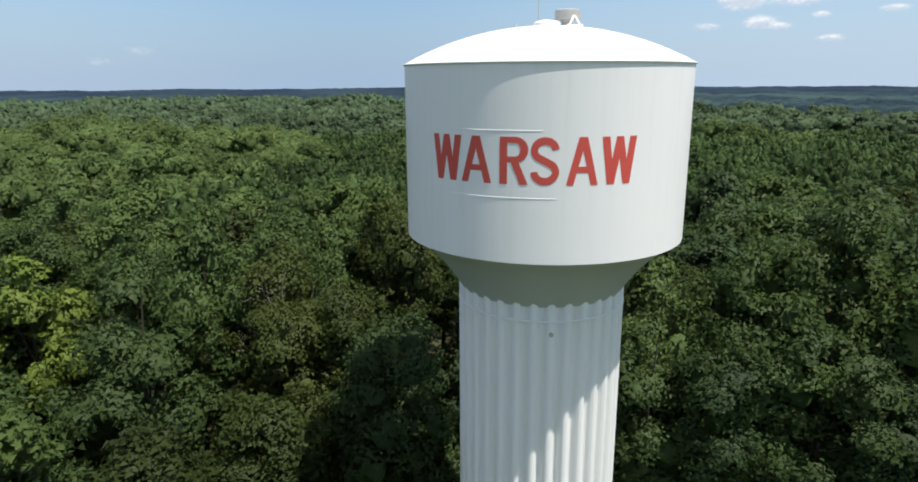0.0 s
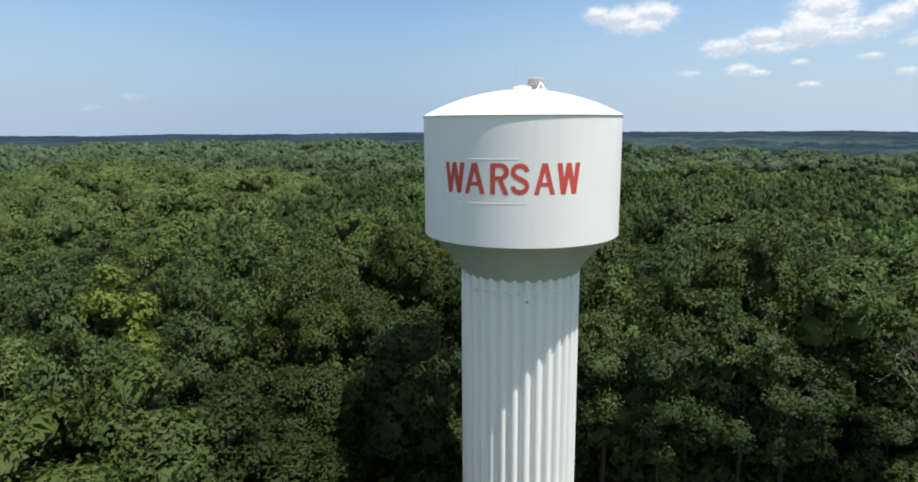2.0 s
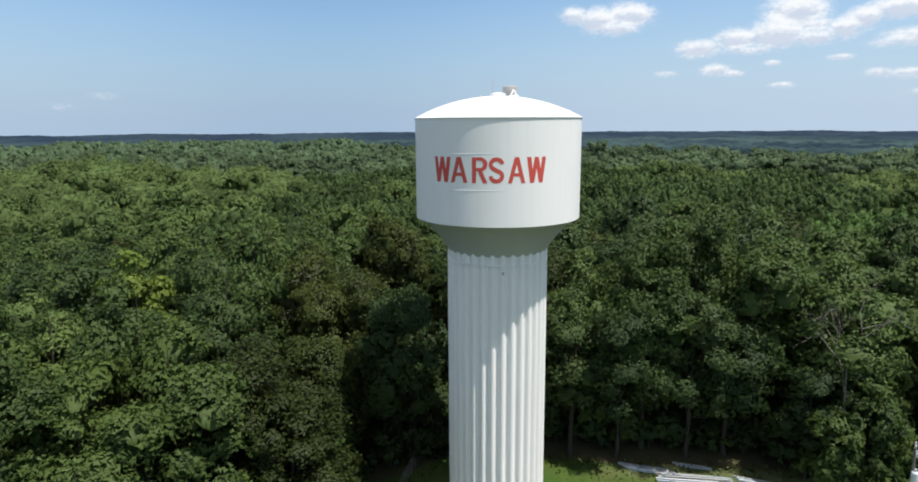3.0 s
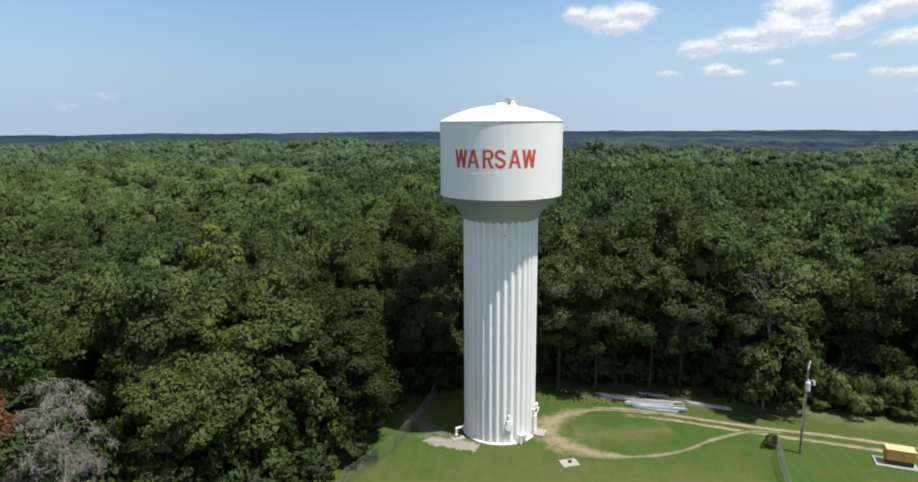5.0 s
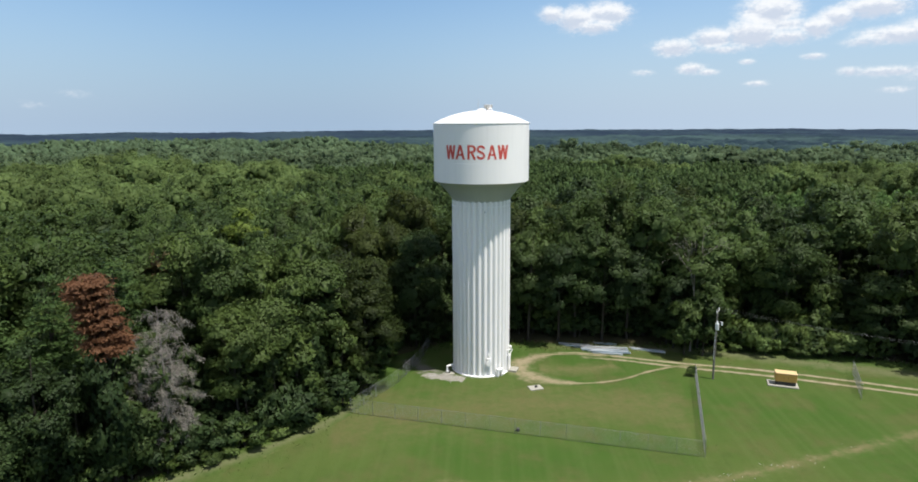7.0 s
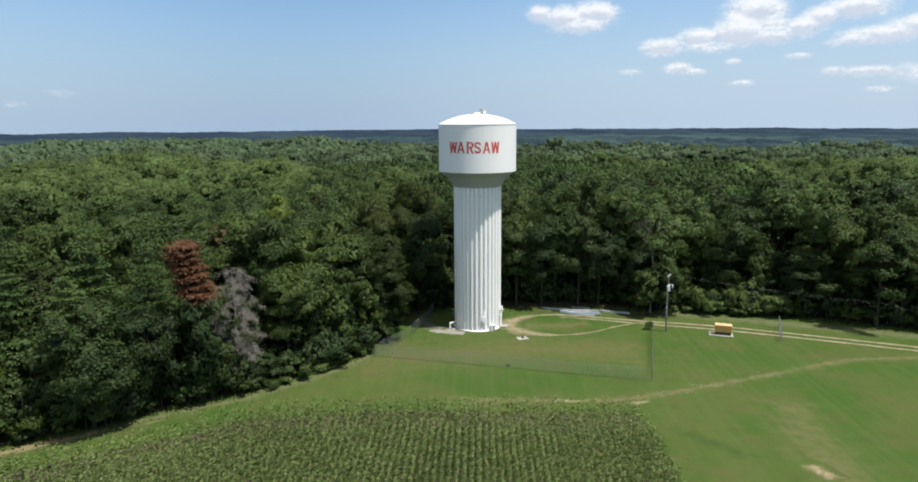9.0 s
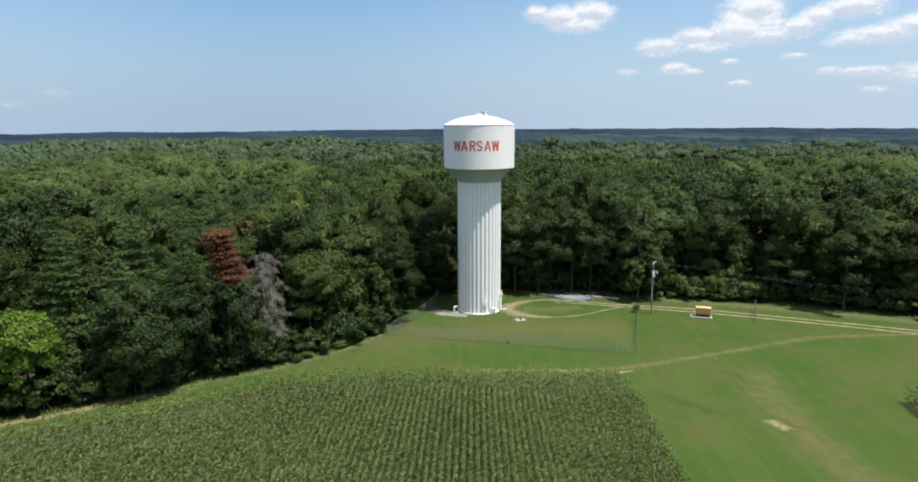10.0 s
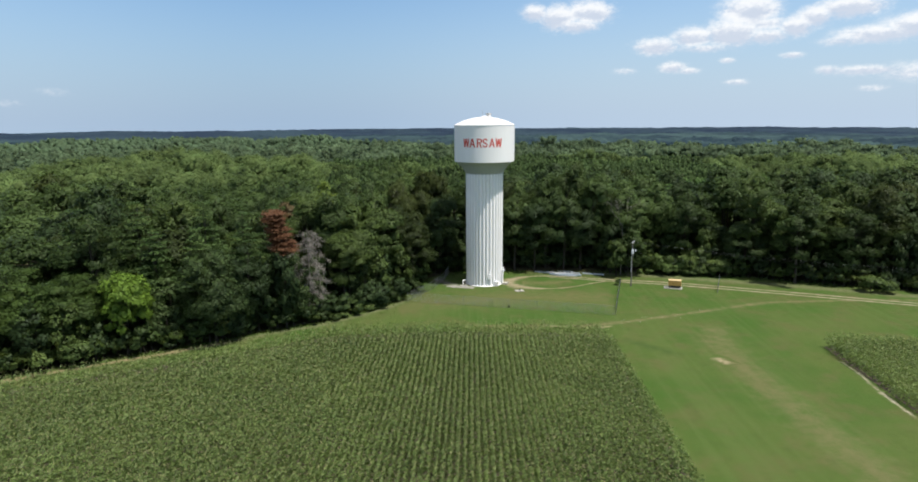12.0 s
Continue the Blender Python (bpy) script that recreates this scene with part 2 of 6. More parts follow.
PALE_BLUE_STEEL = plain("pale_blue_steel", rgb(0.34, 0.42, 0.48), rgb(0.50, 0.57, 0.62), 1.2, 0.4, 0.3)
TRANSFORMER_GREY = plain("transformer_enamel", rgb(0.5, 0.53, 0.55), rgb(0.62, 0.64, 0.66), 3.0, 0.45)
STONE = plain("gravel_stone", rgb(0.24, 0.23, 0.205), rgb(0.42, 0.40, 0.36), 6.0, 0.95)
FENCE_STEEL = plain("dull_fence_steel", rgb(0.15, 0.155, 0.16), rgb(0.24, 0.25, 0.255), 2.0, 0.6, 0.1, 0.05)
WIRE = plain("cable_black", rgb(0.07, 0.07, 0.074), rgb(0.12, 0.12, 0.124), 2.0, 0.5, 0.4)


def turf(n, p):
    """Colour of the mown grass, with faint mower lines and dry patches."""
    c = n.mix(n.ramp(n.noise(p, 0.05, 3.0), 0.35, 0.65), rgb(0.040, 0.090, 0.013), rgb(0.072, 0.102, 0.024))
    c = n.mix(n.math("MULTIPLY", n.ramp(n.noise(p, 0.16, 4.0, 0.65), 0.44, 0.7), 0.72), c, rgb(0.098, 0.090, 0.035))
    c = n.mix(n.math("MULTIPLY", n.ramp(n.noise(p, 0.45, 4.0, 0.7), 0.48, 0.78), 0.62), c, rgb(0.044, 0.066, 0.016))
    across = n.put("ShaderNodeVectorMath", i0=p, i1=(0.992, -0.125, 0.0))
    across.operation = "DOT_PRODUCT"
    along = n.put("ShaderNodeVectorMath", i0=p, i1=(0.125, 0.992, 0.0))
    along.operation = "DOT_PRODUCT"
    lines = n.put("ShaderNodeCombineXYZ", i0=n.math("MULTIPLY", across.outputs["Value"], 0.75), i1=n.math("MULTIPLY", along.outputs["Value"], 0.014))
    c = n.mix(n.math("MULTIPLY", n.ramp(n.noise(lines, 1.0, 3.0), 0.42, 0.66), 0.32), c, rgb(0.090, 0.126, 0.036))
    fine = n.put("ShaderNodeCombineXYZ", i0=n.math("MULTIPLY", across.outputs["Value"], 2.6), i1=n.math("MULTIPLY", along.outputs["Value"], 0.022), i2=4.0)
    c = n.mix(n.math("MULTIPLY", n.ramp(n.noise(fine, 1.0, 2.0), 0.48, 0.76), 0.14), c, rgb(0.036, 0.070, 0.013))
    return n.mix(n.math("MULTIPLY", n.noise(p, 5.0, 5.0, 0.75), 0.62), c, rgb(0.040, 0.064, 0.015))


def ground_build(n):
    p = place(n)
    return principled(n, turf(n, p), 0.95, 0.0, bump(n, n.noise(p, 9.0, 4.0, 0.7), 0.7, 0.08), 0.1)


GRASS = material("mown_grass", ground_build)



def worn_build(a, b, lo, hi, fade=14.0):
    """Bare earth that breaks up into turf towards the edges of its strip (UV v runs across it)."""
    def build(n):
        p = place(n)
        uv = n.put("ShaderNodeSeparateXYZ", i0=n.put("ShaderNodeUVMap").outputs[0])
        side = n.math("ABSOLUTE", n.math("SUBTRACT", n.math("MULTIPLY", uv.outputs[1], 2.0), 1.0))
        ends = n.math("POWER", n.math("ABSOLUTE", n.math("SUBTRACT", n.math("MULTIPLY", uv.outputs[0], 2.0), 1.0)), fade)
        side = n.math("MAXIMUM", side, ends)
        worn = n.math("ADD", n.math("SUBTRACT", 1.0, side), n.math("MULTIPLY", n.math("SUBTRACT", n.noise(p, 0.55, 5.0, 0.7), 0.5), 2.0))
        bare = n.math("MULTIPLY", n.ramp(worn, lo, hi), n.math("ADD", 0.72, n.math("MULTIPLY", n.noise(p, 5.0, 3.0, 0.7), 0.4)), True)
        soil = n.mix(n.noise(p, 2.2, 5.0, 0.65), a, b)
        return principled(n, n.mix(bare, turf(n, p), soil), 0.95, 0.0, bump(n, n.noise(p, 8.0, 4.0, 0.7), 0.6, 0.06), 0.1)
    return build


DIRT = material("worn_earth", worn_build(rgb(0.23, 0.185, 0.12), rgb(0.38, 0.325, 0.235), -0.1, 1.15))
LOOP_EARTH = material("trodden_sandy_earth", worn_build(rgb(0.18, 0.145, 0.085), rgb(0.31, 0.262, 0.175), -0.1, 1.2))
PATH_EARTH = material("field_margin_earth", worn_build(rgb(0.130, 0.108, 0.055), rgb(0.205, 0.165, 0.092), 0.3, 1.7))
# gravel with the shade beside the tower put into its darker colour
SHADED_GRAVEL = material("shaded_gravel", worn_build(rgb(0.09, 0.088, 0.07), rgb(0.17, 0.16, 0.135), 0.1, 0.9, 4.0))
GRAVEL = material("gravel_bed", worn_build(rgb(0.20, 0.185, 0.155), rgb(0.36, 0.335, 0.285), 0.1, 0.6, 4.0))
KHAKI = material("khaki_turf", worn_build(rgb(0.096, 0.100, 0.040), rgb(0.122, 0.114, 0.049), 0.1, 1.5))
VERGE = material("uncut_grass", worn_build(rgb(0.085, 0.098, 0.044), rgb(0.142, 0.142, 0.072), -0.2, 1.3))
FADED = material("faded_turf", worn_build(rgb(0.086, 0.090, 0.034), rgb(0.116, 0.104, 0.044), -0.05, 1.6))
WEEDY = material("weedy_turf", worn_build(rgb(0.026, 0.050, 0.011), rgb(0.044, 0.072, 0.018), 0.1, 1.5, 3.0))
SOIL = plain("field_soil", rgb(0.045, 0.036, 0.022), rgb(0.085, 0.068, 0.042), 1.2, 0.95, 0.0, 0.4)
SAND_STRIP = material("sandy_strip", worn_build(rgb(0.21, 0.185, 0.125), rgb(0.36, 0.325, 0.245), 0.4, 1.3))
SAND_MARGIN = material("dry_margin_earth", worn_build(rgb(0.17, 0.13, 0.07), rgb(0.30, 0.24, 0.14), 0.1, 1.3))
SAND = material("bare_sand", worn_build(rgb(0.23, 0.185, 0.105), rgb(0.38, 0.31, 0.20), 0.3, 1.3, 2.0))


def floor_build(n):
    p = place(n)
    c = n.mix(n.noise(p, 0.8, 5.0, 0.7), rgb(0.046, 0.044, 0.022), rgb(0.092, 0.084, 0.046))
    return principled(n, c, 1.0, 0.0, bump(n, n.noise(p, 3.0, 4.0), 0.6, 0.1), 0.05)


FOREST_FLOOR = material("leaf_litter", floor_build)


def hazed_woods_build(dark, light, sx, sy, fine):
    """Far woods: haze blue and cloud-shadow bands put into the colour, broader than deep."""
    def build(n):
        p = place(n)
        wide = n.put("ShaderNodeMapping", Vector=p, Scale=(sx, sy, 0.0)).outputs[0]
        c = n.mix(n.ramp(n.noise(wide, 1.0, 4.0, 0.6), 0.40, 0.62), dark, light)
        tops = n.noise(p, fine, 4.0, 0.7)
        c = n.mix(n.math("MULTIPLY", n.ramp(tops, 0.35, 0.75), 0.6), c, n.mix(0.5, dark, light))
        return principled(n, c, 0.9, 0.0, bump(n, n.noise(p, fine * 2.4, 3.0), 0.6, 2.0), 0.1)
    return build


HAZED_FAR_WOODS = material("hazed_far_woods", hazed_woods_build(rgb(0.006, 0.014, 0.030), rgb(0.022, 0.040, 0.050), 0.0030, 0.0011, 0.05))
HAZED_REMOTE_WOODS = material("hazed_remote_woods", hazed_woods_build(rgb(0.008, 0.019, 0.030), rgb(0.038, 0.066, 0.064), 0.0060, 0.0042, 0.09))


# ---- mesh helpers ----
def mesh_from(name, verts, faces, mat, uv=None, smooth=False, normals=None):
    """A mesh from arrays; faces all have the same number of corners."""
    verts, faces = np.asarray(verts, np.float32), np.asarray(faces, np.int32)
    me = bpy.data.meshes.new(name)
    count, k = faces.shape
    me.vertices.add(len(verts)), me.loops.add(count * k), me.polygons.add(count)
    me.vertices.foreach_set("co", verts.ravel())
    me.loops.foreach_set("vertex_index", faces.ravel())
    me.polygons.foreach_set("loop_start", np.arange(0, count * k, k, dtype=np.int32))
    if smooth or normals is not None:
        me.polygons.foreach_set("use_smooth", np.ones(count, bool))
    if uv is not None:
        layer = me.uv_layers.new(name="UVMap")
        layer.data.foreach_set("uv", np.asarray(uv, np.float32)[faces.ravel()].ravel())
    me.materials.append(mat)
    me.update(calc_edges=True)
    me.validate()
    if normals is not None:
        me.normals_split_custom_set_from_vertices(np.asarray(normals, np.float32))
    return me


def mesh_of(name, bm, mat, smooth=False):
    me = bpy.data.meshes.new(name)
    bmesh.ops.recalc_face_normals(bm, faces=bm.faces)
    bm.to_mesh(me)
    bm.free()
    if smooth:
        for f in me.polygons:
            f.use_smooth = True
    me.materials.append(mat)
    return me


def part(name, data, mat, parent, label="", smooth=False):
    """One mesh object under a thing or a part; data is a bmesh or a mesh."""
    me = mesh_of(name, data, mat, smooth) if isinstance(data, bmesh.types.BMesh) else data
    ob = new(name, me)
    ob.parent = parent
    return tagged(ob, label)


def thing(name, x, y, z=0.0, turn=0.0, label="", category="", group="", kind=""):
    ob = new(name)
    ob.matrix_world = pose(x, y, z, 0, 0, turn)
    return tagged(ob, label, category, group, kind)


def box(bm, cx, cy, cz, sx, sy, sz, bevel=0.0, m=None):
    r = bmesh.ops.create_cube(bm, size=1.0, matrix=(m or Matrix()) @ Matrix.Translation((cx, cy, cz)) @ Matrix.Diagonal((sx, sy, sz, 1)))
    if bevel:
        es = list({e for v in r["verts"] for e in v.link_edges})
        bmesh.ops.bevel(bm, geom=es, offset=bevel, segments=2, affect="EDGES", profile=0.5)
    return bm


def rod(bm, a, b, r, sides=10, r2=None):
    a, b = Vector(a), Vector(b)
    m = Matrix.Translation((a + b) / 2) @ (b - a).to_track_quat("Z", "Y").to_matrix().to_4x4()
    bmesh.ops.create_cone(bm, cap_ends=True, segments=sides, radius1=r, radius2=r if r2 is None else r2, depth=(b - a).length, matrix=m)
    return bm


def spin(bm, profile, sides, a0=0.0):
    """Surface of revolution from (radius, z) pairs."""
    rings = []
    for r, z in profile:
        if r < 1e-4:
            rings.append([bm.verts.new((0, 0, z))])
        else:
            rings.append([bm.verts.new((r * math.cos(a0 + 2 * math.pi * i / sides), r * math.sin(a0 + 2 * math.pi * i / sides), z)) for i in range(sides)])
    for p, q in zip(rings, rings[1:]):
        for i in range(sides):
            j = (i + 1) % sides
            c = [p[i % len(p)], p[j % len(p)], q[j % len(q)], q[i % len(q)]]
            bm.faces.new(list(dict.fromkeys(c)))
    return bm


# ---- the land ----
TX, TY = 4.22, 32.06  # the tower's foot
EDGE = [(-130, -42), (-100, -27), (-76, -16.5), (-54, -6.5), (-30, 6.0), (-19, 15), (-13, 23), (-11, 33), (-8, 43), (4, 43.2), (18, 40.6), (34, 38.2), (46, 36.4), (62, 30.5), (90, 14), (130, -12)]  # where the woods begin


def edge_y(x):
    return float(np.interp(x, [p[0] for p in EDGE], [p[1] for p in EDGE]))


def land(x, y):
    """Height of the ground: level round the tower, then falling gently and rolling."""
    r = math.hypot(x - TX, y - 10.0)
    k = max(0.0, r - 150.0)
    roll = noise.noise(Vector((x * 0.0016, y * 0.0022, 3.3))) * 9 + noise.noise(Vector((x * 0.005, y * 0.006, 7.7))) * 5
    fall = 0.0135 * min(k, 1350.0) + 0.0045 * max(0.0, k - 1350.0)
    return -fall + roll * min(1.0, k / 700.0)


def build_ground():
    rings, spokes = [], 96
    radii = [0, 12, 24, 36, 48, 60, 75, 90, 110, 130, 150] + [150 * 1.13 ** i for i in range(1, 30)]
    verts, faces = [(TX, 10.0, 0.0)], []
    for r in radii[1:]:
        for i in range(spokes):
            a = 2 * math.pi * i / spokes
            x, y = TX + r * math.cos(a), 10.0 + r * math.sin(a)
            verts.append((x, y, land(x, y)))
    for i in range(spokes):
        j = (i + 1) % spokes
        faces.append((0, 1 + i, 1 + j, 1 + j))
    for k in range(len(radii) - 2):
        for i in range(spokes):
            j = (i + 1) % spokes
            a = 1 + k * spokes
            faces.append((a + i, a + spokes + i, a + spokes + j, a + j))
    bm = bmesh.new()
    vs = [bm.verts.new(v) for v in verts]
    for f in faces:
        bm.faces.new([vs[i] for i in dict.fromkeys(f)])
    return tagged(new("ground", mesh_of("ground", bm, GRASS)), "mown green grass ground falling gently to the horizon", "ground", kind="structure")


build_ground()


def strip(name, pts, width, mat, z, label, category, wobble=0.15, closed=False):
    """A ribbon along a line, laid on the ground."""
    pts = [Vector((x, y, 0)) for x, y in pts]
    fine = []
    for i in range(len(pts) - (0 if closed else 1)):
        p0, p1 = pts[i - 1] if (i or closed) else pts[0], pts[i]
        p2 = pts[(i + 1) % len(pts)]
        p3 = pts[(i + 2) % len(pts)] if closed else pts[min(i + 2, len(pts) - 1)]
        steps = max(3, int((p2 - p1).length / 1.2))
        for s in range(steps):
            t = s / steps
            fine.append(0.5 * (2 * p1 + (p2 - p0) * t + (2 * p0 - 5 * p1 + 4 * p2 - p3) * t * t + (3 * p1 - p0 - 3 * p2 + p3) * t ** 3))
    if not closed:
        fine.append(pts[-1])
    verts, uv, faces = [], [], []
    n = len(fine)
    for i, p in enumerate(fine):
        d = (fine[(i + 1) % n] - fine[i - 1]) if closed else (fine[min(i + 1, n - 1)] - fine[max(i - 1, 0)])
        side = Vector((-d.y, d.x, 0)).normalized()
        w = (width(p.x) if callable(width) else width) / 2 * (1 + wobble * noise.noise(p * 0.4))
        for k in range(5):
            q = p + side * w * (k / 2 - 1)
            verts.append((q.x, q.y, land(q.x, q.y) + z)), uv.append((0.5 if closed else i / (n - 1), k / 4))
    for i in range(n if closed else n - 1):
        for k in range(4):
            j = (i + 1) % n
            faces.append((i * 5 + k, j * 5 + k, j * 5 + k + 1, i * 5 + k + 1))
    return tagged(new(name, mesh_from(name, verts, faces, mat, uv)), label, category, kind="structure")


# woodland floor under the trees
def build_floor():
    xs = list(np.linspace(-330, 340, 68))
    verts, faces = [], []
    for i, x in enumerate(xs):
        y0 = edge_y(max(-130, min(130, x))) + (0 if abs(x) <= 130 else -(abs(x) - 130) * 0.5)
        for k, y in enumerate((y0 + 0.7 + 0.8 * noise.noise(Vector((x, 0, 0))), y0 + 6, y0 + 20, y0 + 50, y0 + 110, y0 + 200, y0 + 320)):
            verts.append((x, y, land(x, y) + 0.02))
    for i in range(len(xs) - 1):
        for k in range(6):
            a = i * 7 + k
            faces.append((a, a + 7, a + 8, a + 1))
    tagged(new("forest_floor", mesh_from("forest_floor", verts, faces, FOREST_FLOOR)), "dark brown leaf litter under the forest trees", "forest floor", kind="structure")


build_floor()

# earth tracks
strip("dirt_road", [(140, -24), (104, -5.5), (89, 2.9), (74, 11.4), (58, 20.2), (46, 26.2), (34.1, 30.6), (26, 34.2), (20, 36.4), (14.8, 36.1), (11, 33.9)], 1.1, DIRT, 0.024, "pale wheel rut of the earth track across the grass", "track")
strip("dirt_road", [(140, -26), (103.5, -7.2), (88.2, 1.2), (73, 9.6), (57, 18.4), (45, 24.4), (34, 28.9), (26, 32.6), (20, 34.6)], 1.1, DIRT, 0.020, "pale wheel rut of the earth track across the grass", "track")
strip("turning_loop", [(38, 28.6), (33.5, 29.2), (28.2, 27.4), (24.5, 25.4), (20.9, 24.4), (17.5, 24.3), (14.7, 25.0), (12.2, 26.5), (10.3, 28.6), (9.9, 31.2), (11.2, 33.7), (14.8, 35.8), (19, 36.0), (25, 34.2)], lambda x: 0.8 + 4.4 * min(1.0, max(0.0, (17.5 - x) / 6)), LOOP_EARTH, 0.028, "sandy turning loop worn into the grass beside the tower", "track", 0.3)
strip("field_track", [(100, 3.2), (82, 6.2), (61, 7.3), (46, 3.8), (34, 0.6), (25, -1.6), (15, -2.6), (-6, 0.6)], 3.8, PATH_EARTH, 0.012, "worn earth footpath along the edge of the cornfield", "track", 0.3)
strip("field_margin", [(-130, -43.5), (-100, -28.5), (-76, -17.6), (-54, -7.8), (-32, 3.2), (-22, 10)], 2.8, SAND_MARGIN, 0.010, "dry earth margin between the cornfield and the woods", "field margin", 0.3)
strip("rough_verge", [(16, 41.2), (30, 38.4), (42, 34.2), (56, 27.6), (72, 19.6), (92, 8.0), (120, -9)], 5.4, VERGE, 0.009, "rough pale uncut grass between the track and the woods", "grass", 0.35)
strip("rough_verge", [(-46, -3.6), (-38, 0.6), (-30, 4.4), (-19, 13.0), (-13.6, 20.6)], 2.4, VERGE, 0.011, "rough pale uncut grass along the edge of the woods", "grass", 0.4)
strip("dry_turf", [(12.5, 30.2), (18, 29.4), (25, 30.6)], 7.5, KHAKI, 0.008, "dull trodden turf inside the turning loop", "grass", 0.3)
strip("gravel_bed", [(-6.6, 37.0), (-5.2, 33.6), (-3.6, 31.0), (-2.0, 29.4)], 4.2, SHADED_GRAVEL, 0.014, "gravel behind the foot of the tower, coloured dark for shade", "gravel", 0.2)
strip("gravel_bed", [(-4.6, 30.0), (-3.0, 29.0), (-0.8, 28.0), (1.4, 27.1)], 2.6, GRAVEL, 0.018, "pale gravel bed against the foot of the tower", "gravel", 0.3)
strip("bare_patch", [(33.0, -20.4), (33.8, -22.5), (34.4, -24.6)], 3.4, SAND, 0.014, "bare sandy patch worn into the mown strip", "bare earth", 0.3)
strip("plot_margin", [(51.9, -24.6), (51.2, -29.7), (49.6, -35.5), (48.6, -40.6), (47.8, -45)], 1.7, SAND_STRIP, 0.014, "strip of bare sandy earth beside the corn plot", "field margin", 0.4)
strip("bare_patch", [(9.5, -1.6), (12.5, -2.4), (15.5, -2.6)], 2.0, SAND, 0.015, "bare sandy patch beside the corn", "bare earth", 0.3)
strip("bare_patch", [(19.5, -3.6), (21.5, -3.9), (23, -3.2)], 1.6, SAND, 0.016, "bare sandy patch beside the corn", "bare earth", 0.3)
strip("weed_patch", [(21.8, -10.2), (23.6, -13.0), (26.2, -16.4), (29.0, -20.4)], 4.4, WEEDY, 0.013, "dark green weedy patch beside the corn", "grass", 0.5)
strip("dry_turf", [(41, -5), (36.8, -18), (34.8, -36), (33, -66)], 11, KHAKI, 0.007, "faded khaki turf along the mown strip", "grass", 0.3)
strip("dry_turf", [(-17, 15), (-4, 17), (8, 18), (20, 17), (30, 15)], 20, FADED, 0.006, "faded dry turf inside the tower compound", "grass", 0.3)

# ---- the water tower ----
FLUTES, R_TANK, R_COL = 32, 6.77, 4.22
Z_RIM, Z_CYL, Z_NECK, Z_TOP = 36.3, 28.25, 25.45, 38.02


def letter_outlines(ch):
    """Block capital as side-by-side outlines in a unit box."""
    if ch == "W":
        return [[(0, 1), (0.21, 1), (0.29, 0.52), (0.40, 1), (0.60, 1), (0.71, 0.52), (0.79, 1), (1, 1), (0.83, 0), (0.63, 0), (0.5, 0.55), (0.37, 0), (0.17, 0)]]
    if ch == "A":
        half = [(0, 0), (0.225, 0), (0.32, 0.26), (0.5, 0.26), (0.5, 0.39), (0.37, 0.39), (0.5, 0.72), (0.5, 1), (0.37, 1)]
        return [half, [(1 - x, y) for x, y in reversed(half)]]
    if ch == "R":
        turn = [math.pi / 2 - math.pi * i / 12 for i in range(13)]
        outer = [(0.27, 1)] + [(0.55 + 0.45 * math.cos(a), 0.73 + 0.27 * math.sin(a)) for a in turn] + [(0.27, 0.46)]
        inner = [(0.27, 0.87)] + [(0.55 + 0.17 * math.cos(a), 0.73 + 0.14 * math.sin(a)) for a in turn] + [(0.27, 0.59)]
        ring = [[outer[i], outer[i + 1], inner[i + 1], inner[i]] for i in range(len(outer) - 1)]
        return [[(0, 0), (0.27, 0), (0.27, 1), (0, 1)], [(0.40, 0.46), (0.72, 0), (1, 0), (0.66, 0.474), (0.55, 0.46)]] + ring
    # S: one stroke round two bowls, in metres, then brought to the unit box
    wide, tall, pen = 1.17, 1.84, 0.29
    rx, ry = (wide - pen) / 2, 0.36
    line = [(wide / 2 + rx * math.cos(radians(a)), tall - pen / 2 - ry + ry * math.sin(radians(a))) for a in range(4, 244, 12)]
    line += [(wide / 2 + rx * math.cos(radians(a)), pen / 2 + ry + ry * math.sin(radians(a))) for a in range(60, -184, -12)]
    sides = []
    for i, (x, y) in enumerate(line):
        (x0, y0), (x1, y1) = line[max(0, i - 1)], line[min(len(line) - 1, i + 1)]
        d = math.hypot(x1 - x0, y1 - y0)
        nx, ny = -(y1 - y0) / d * pen / 2, (x1 - x0) / d * pen / 2
        sides.append((((x + nx) / wide, (y + ny) / tall), ((x - nx) / wide, (y - ny) / tall)))
    return [[a[0], b[0], b[1], a[1]] for a, b in zip(sides, sides[1:])]


def letter_mesh(ch, a0, a1, z0, z1):
    """One block capital bent onto the tank between two azimuths (degrees)."""
    bm = bmesh.new()
    for outline in letter_outlines(ch):
        bm.faces.new([bm.verts.new((x, y, 0)) for x, y in outline])
    bmesh.ops.remove_doubles(bm, verts=bm.verts, dist=0.0005)
    bmesh.ops.triangulate(bm, faces=bm.faces)
    for i in range(1, 14):
        bmesh.ops.bisect_plane(bm, geom=bm.verts[:] + bm.edges[:] + bm.faces[:], plane_co=(i / 14, 0, 0), plane_no=(1, 0, 0))
    for v in bm.verts:
        a, z = radians(a0 + (a1 - a0) * v.co.x), z0 + (z1 - z0) * v.co.y
        v.co = ((R_TANK + 0.012) * math.sin(a), -(R_TANK + 0.012) * math.cos(a), z)
    return bm


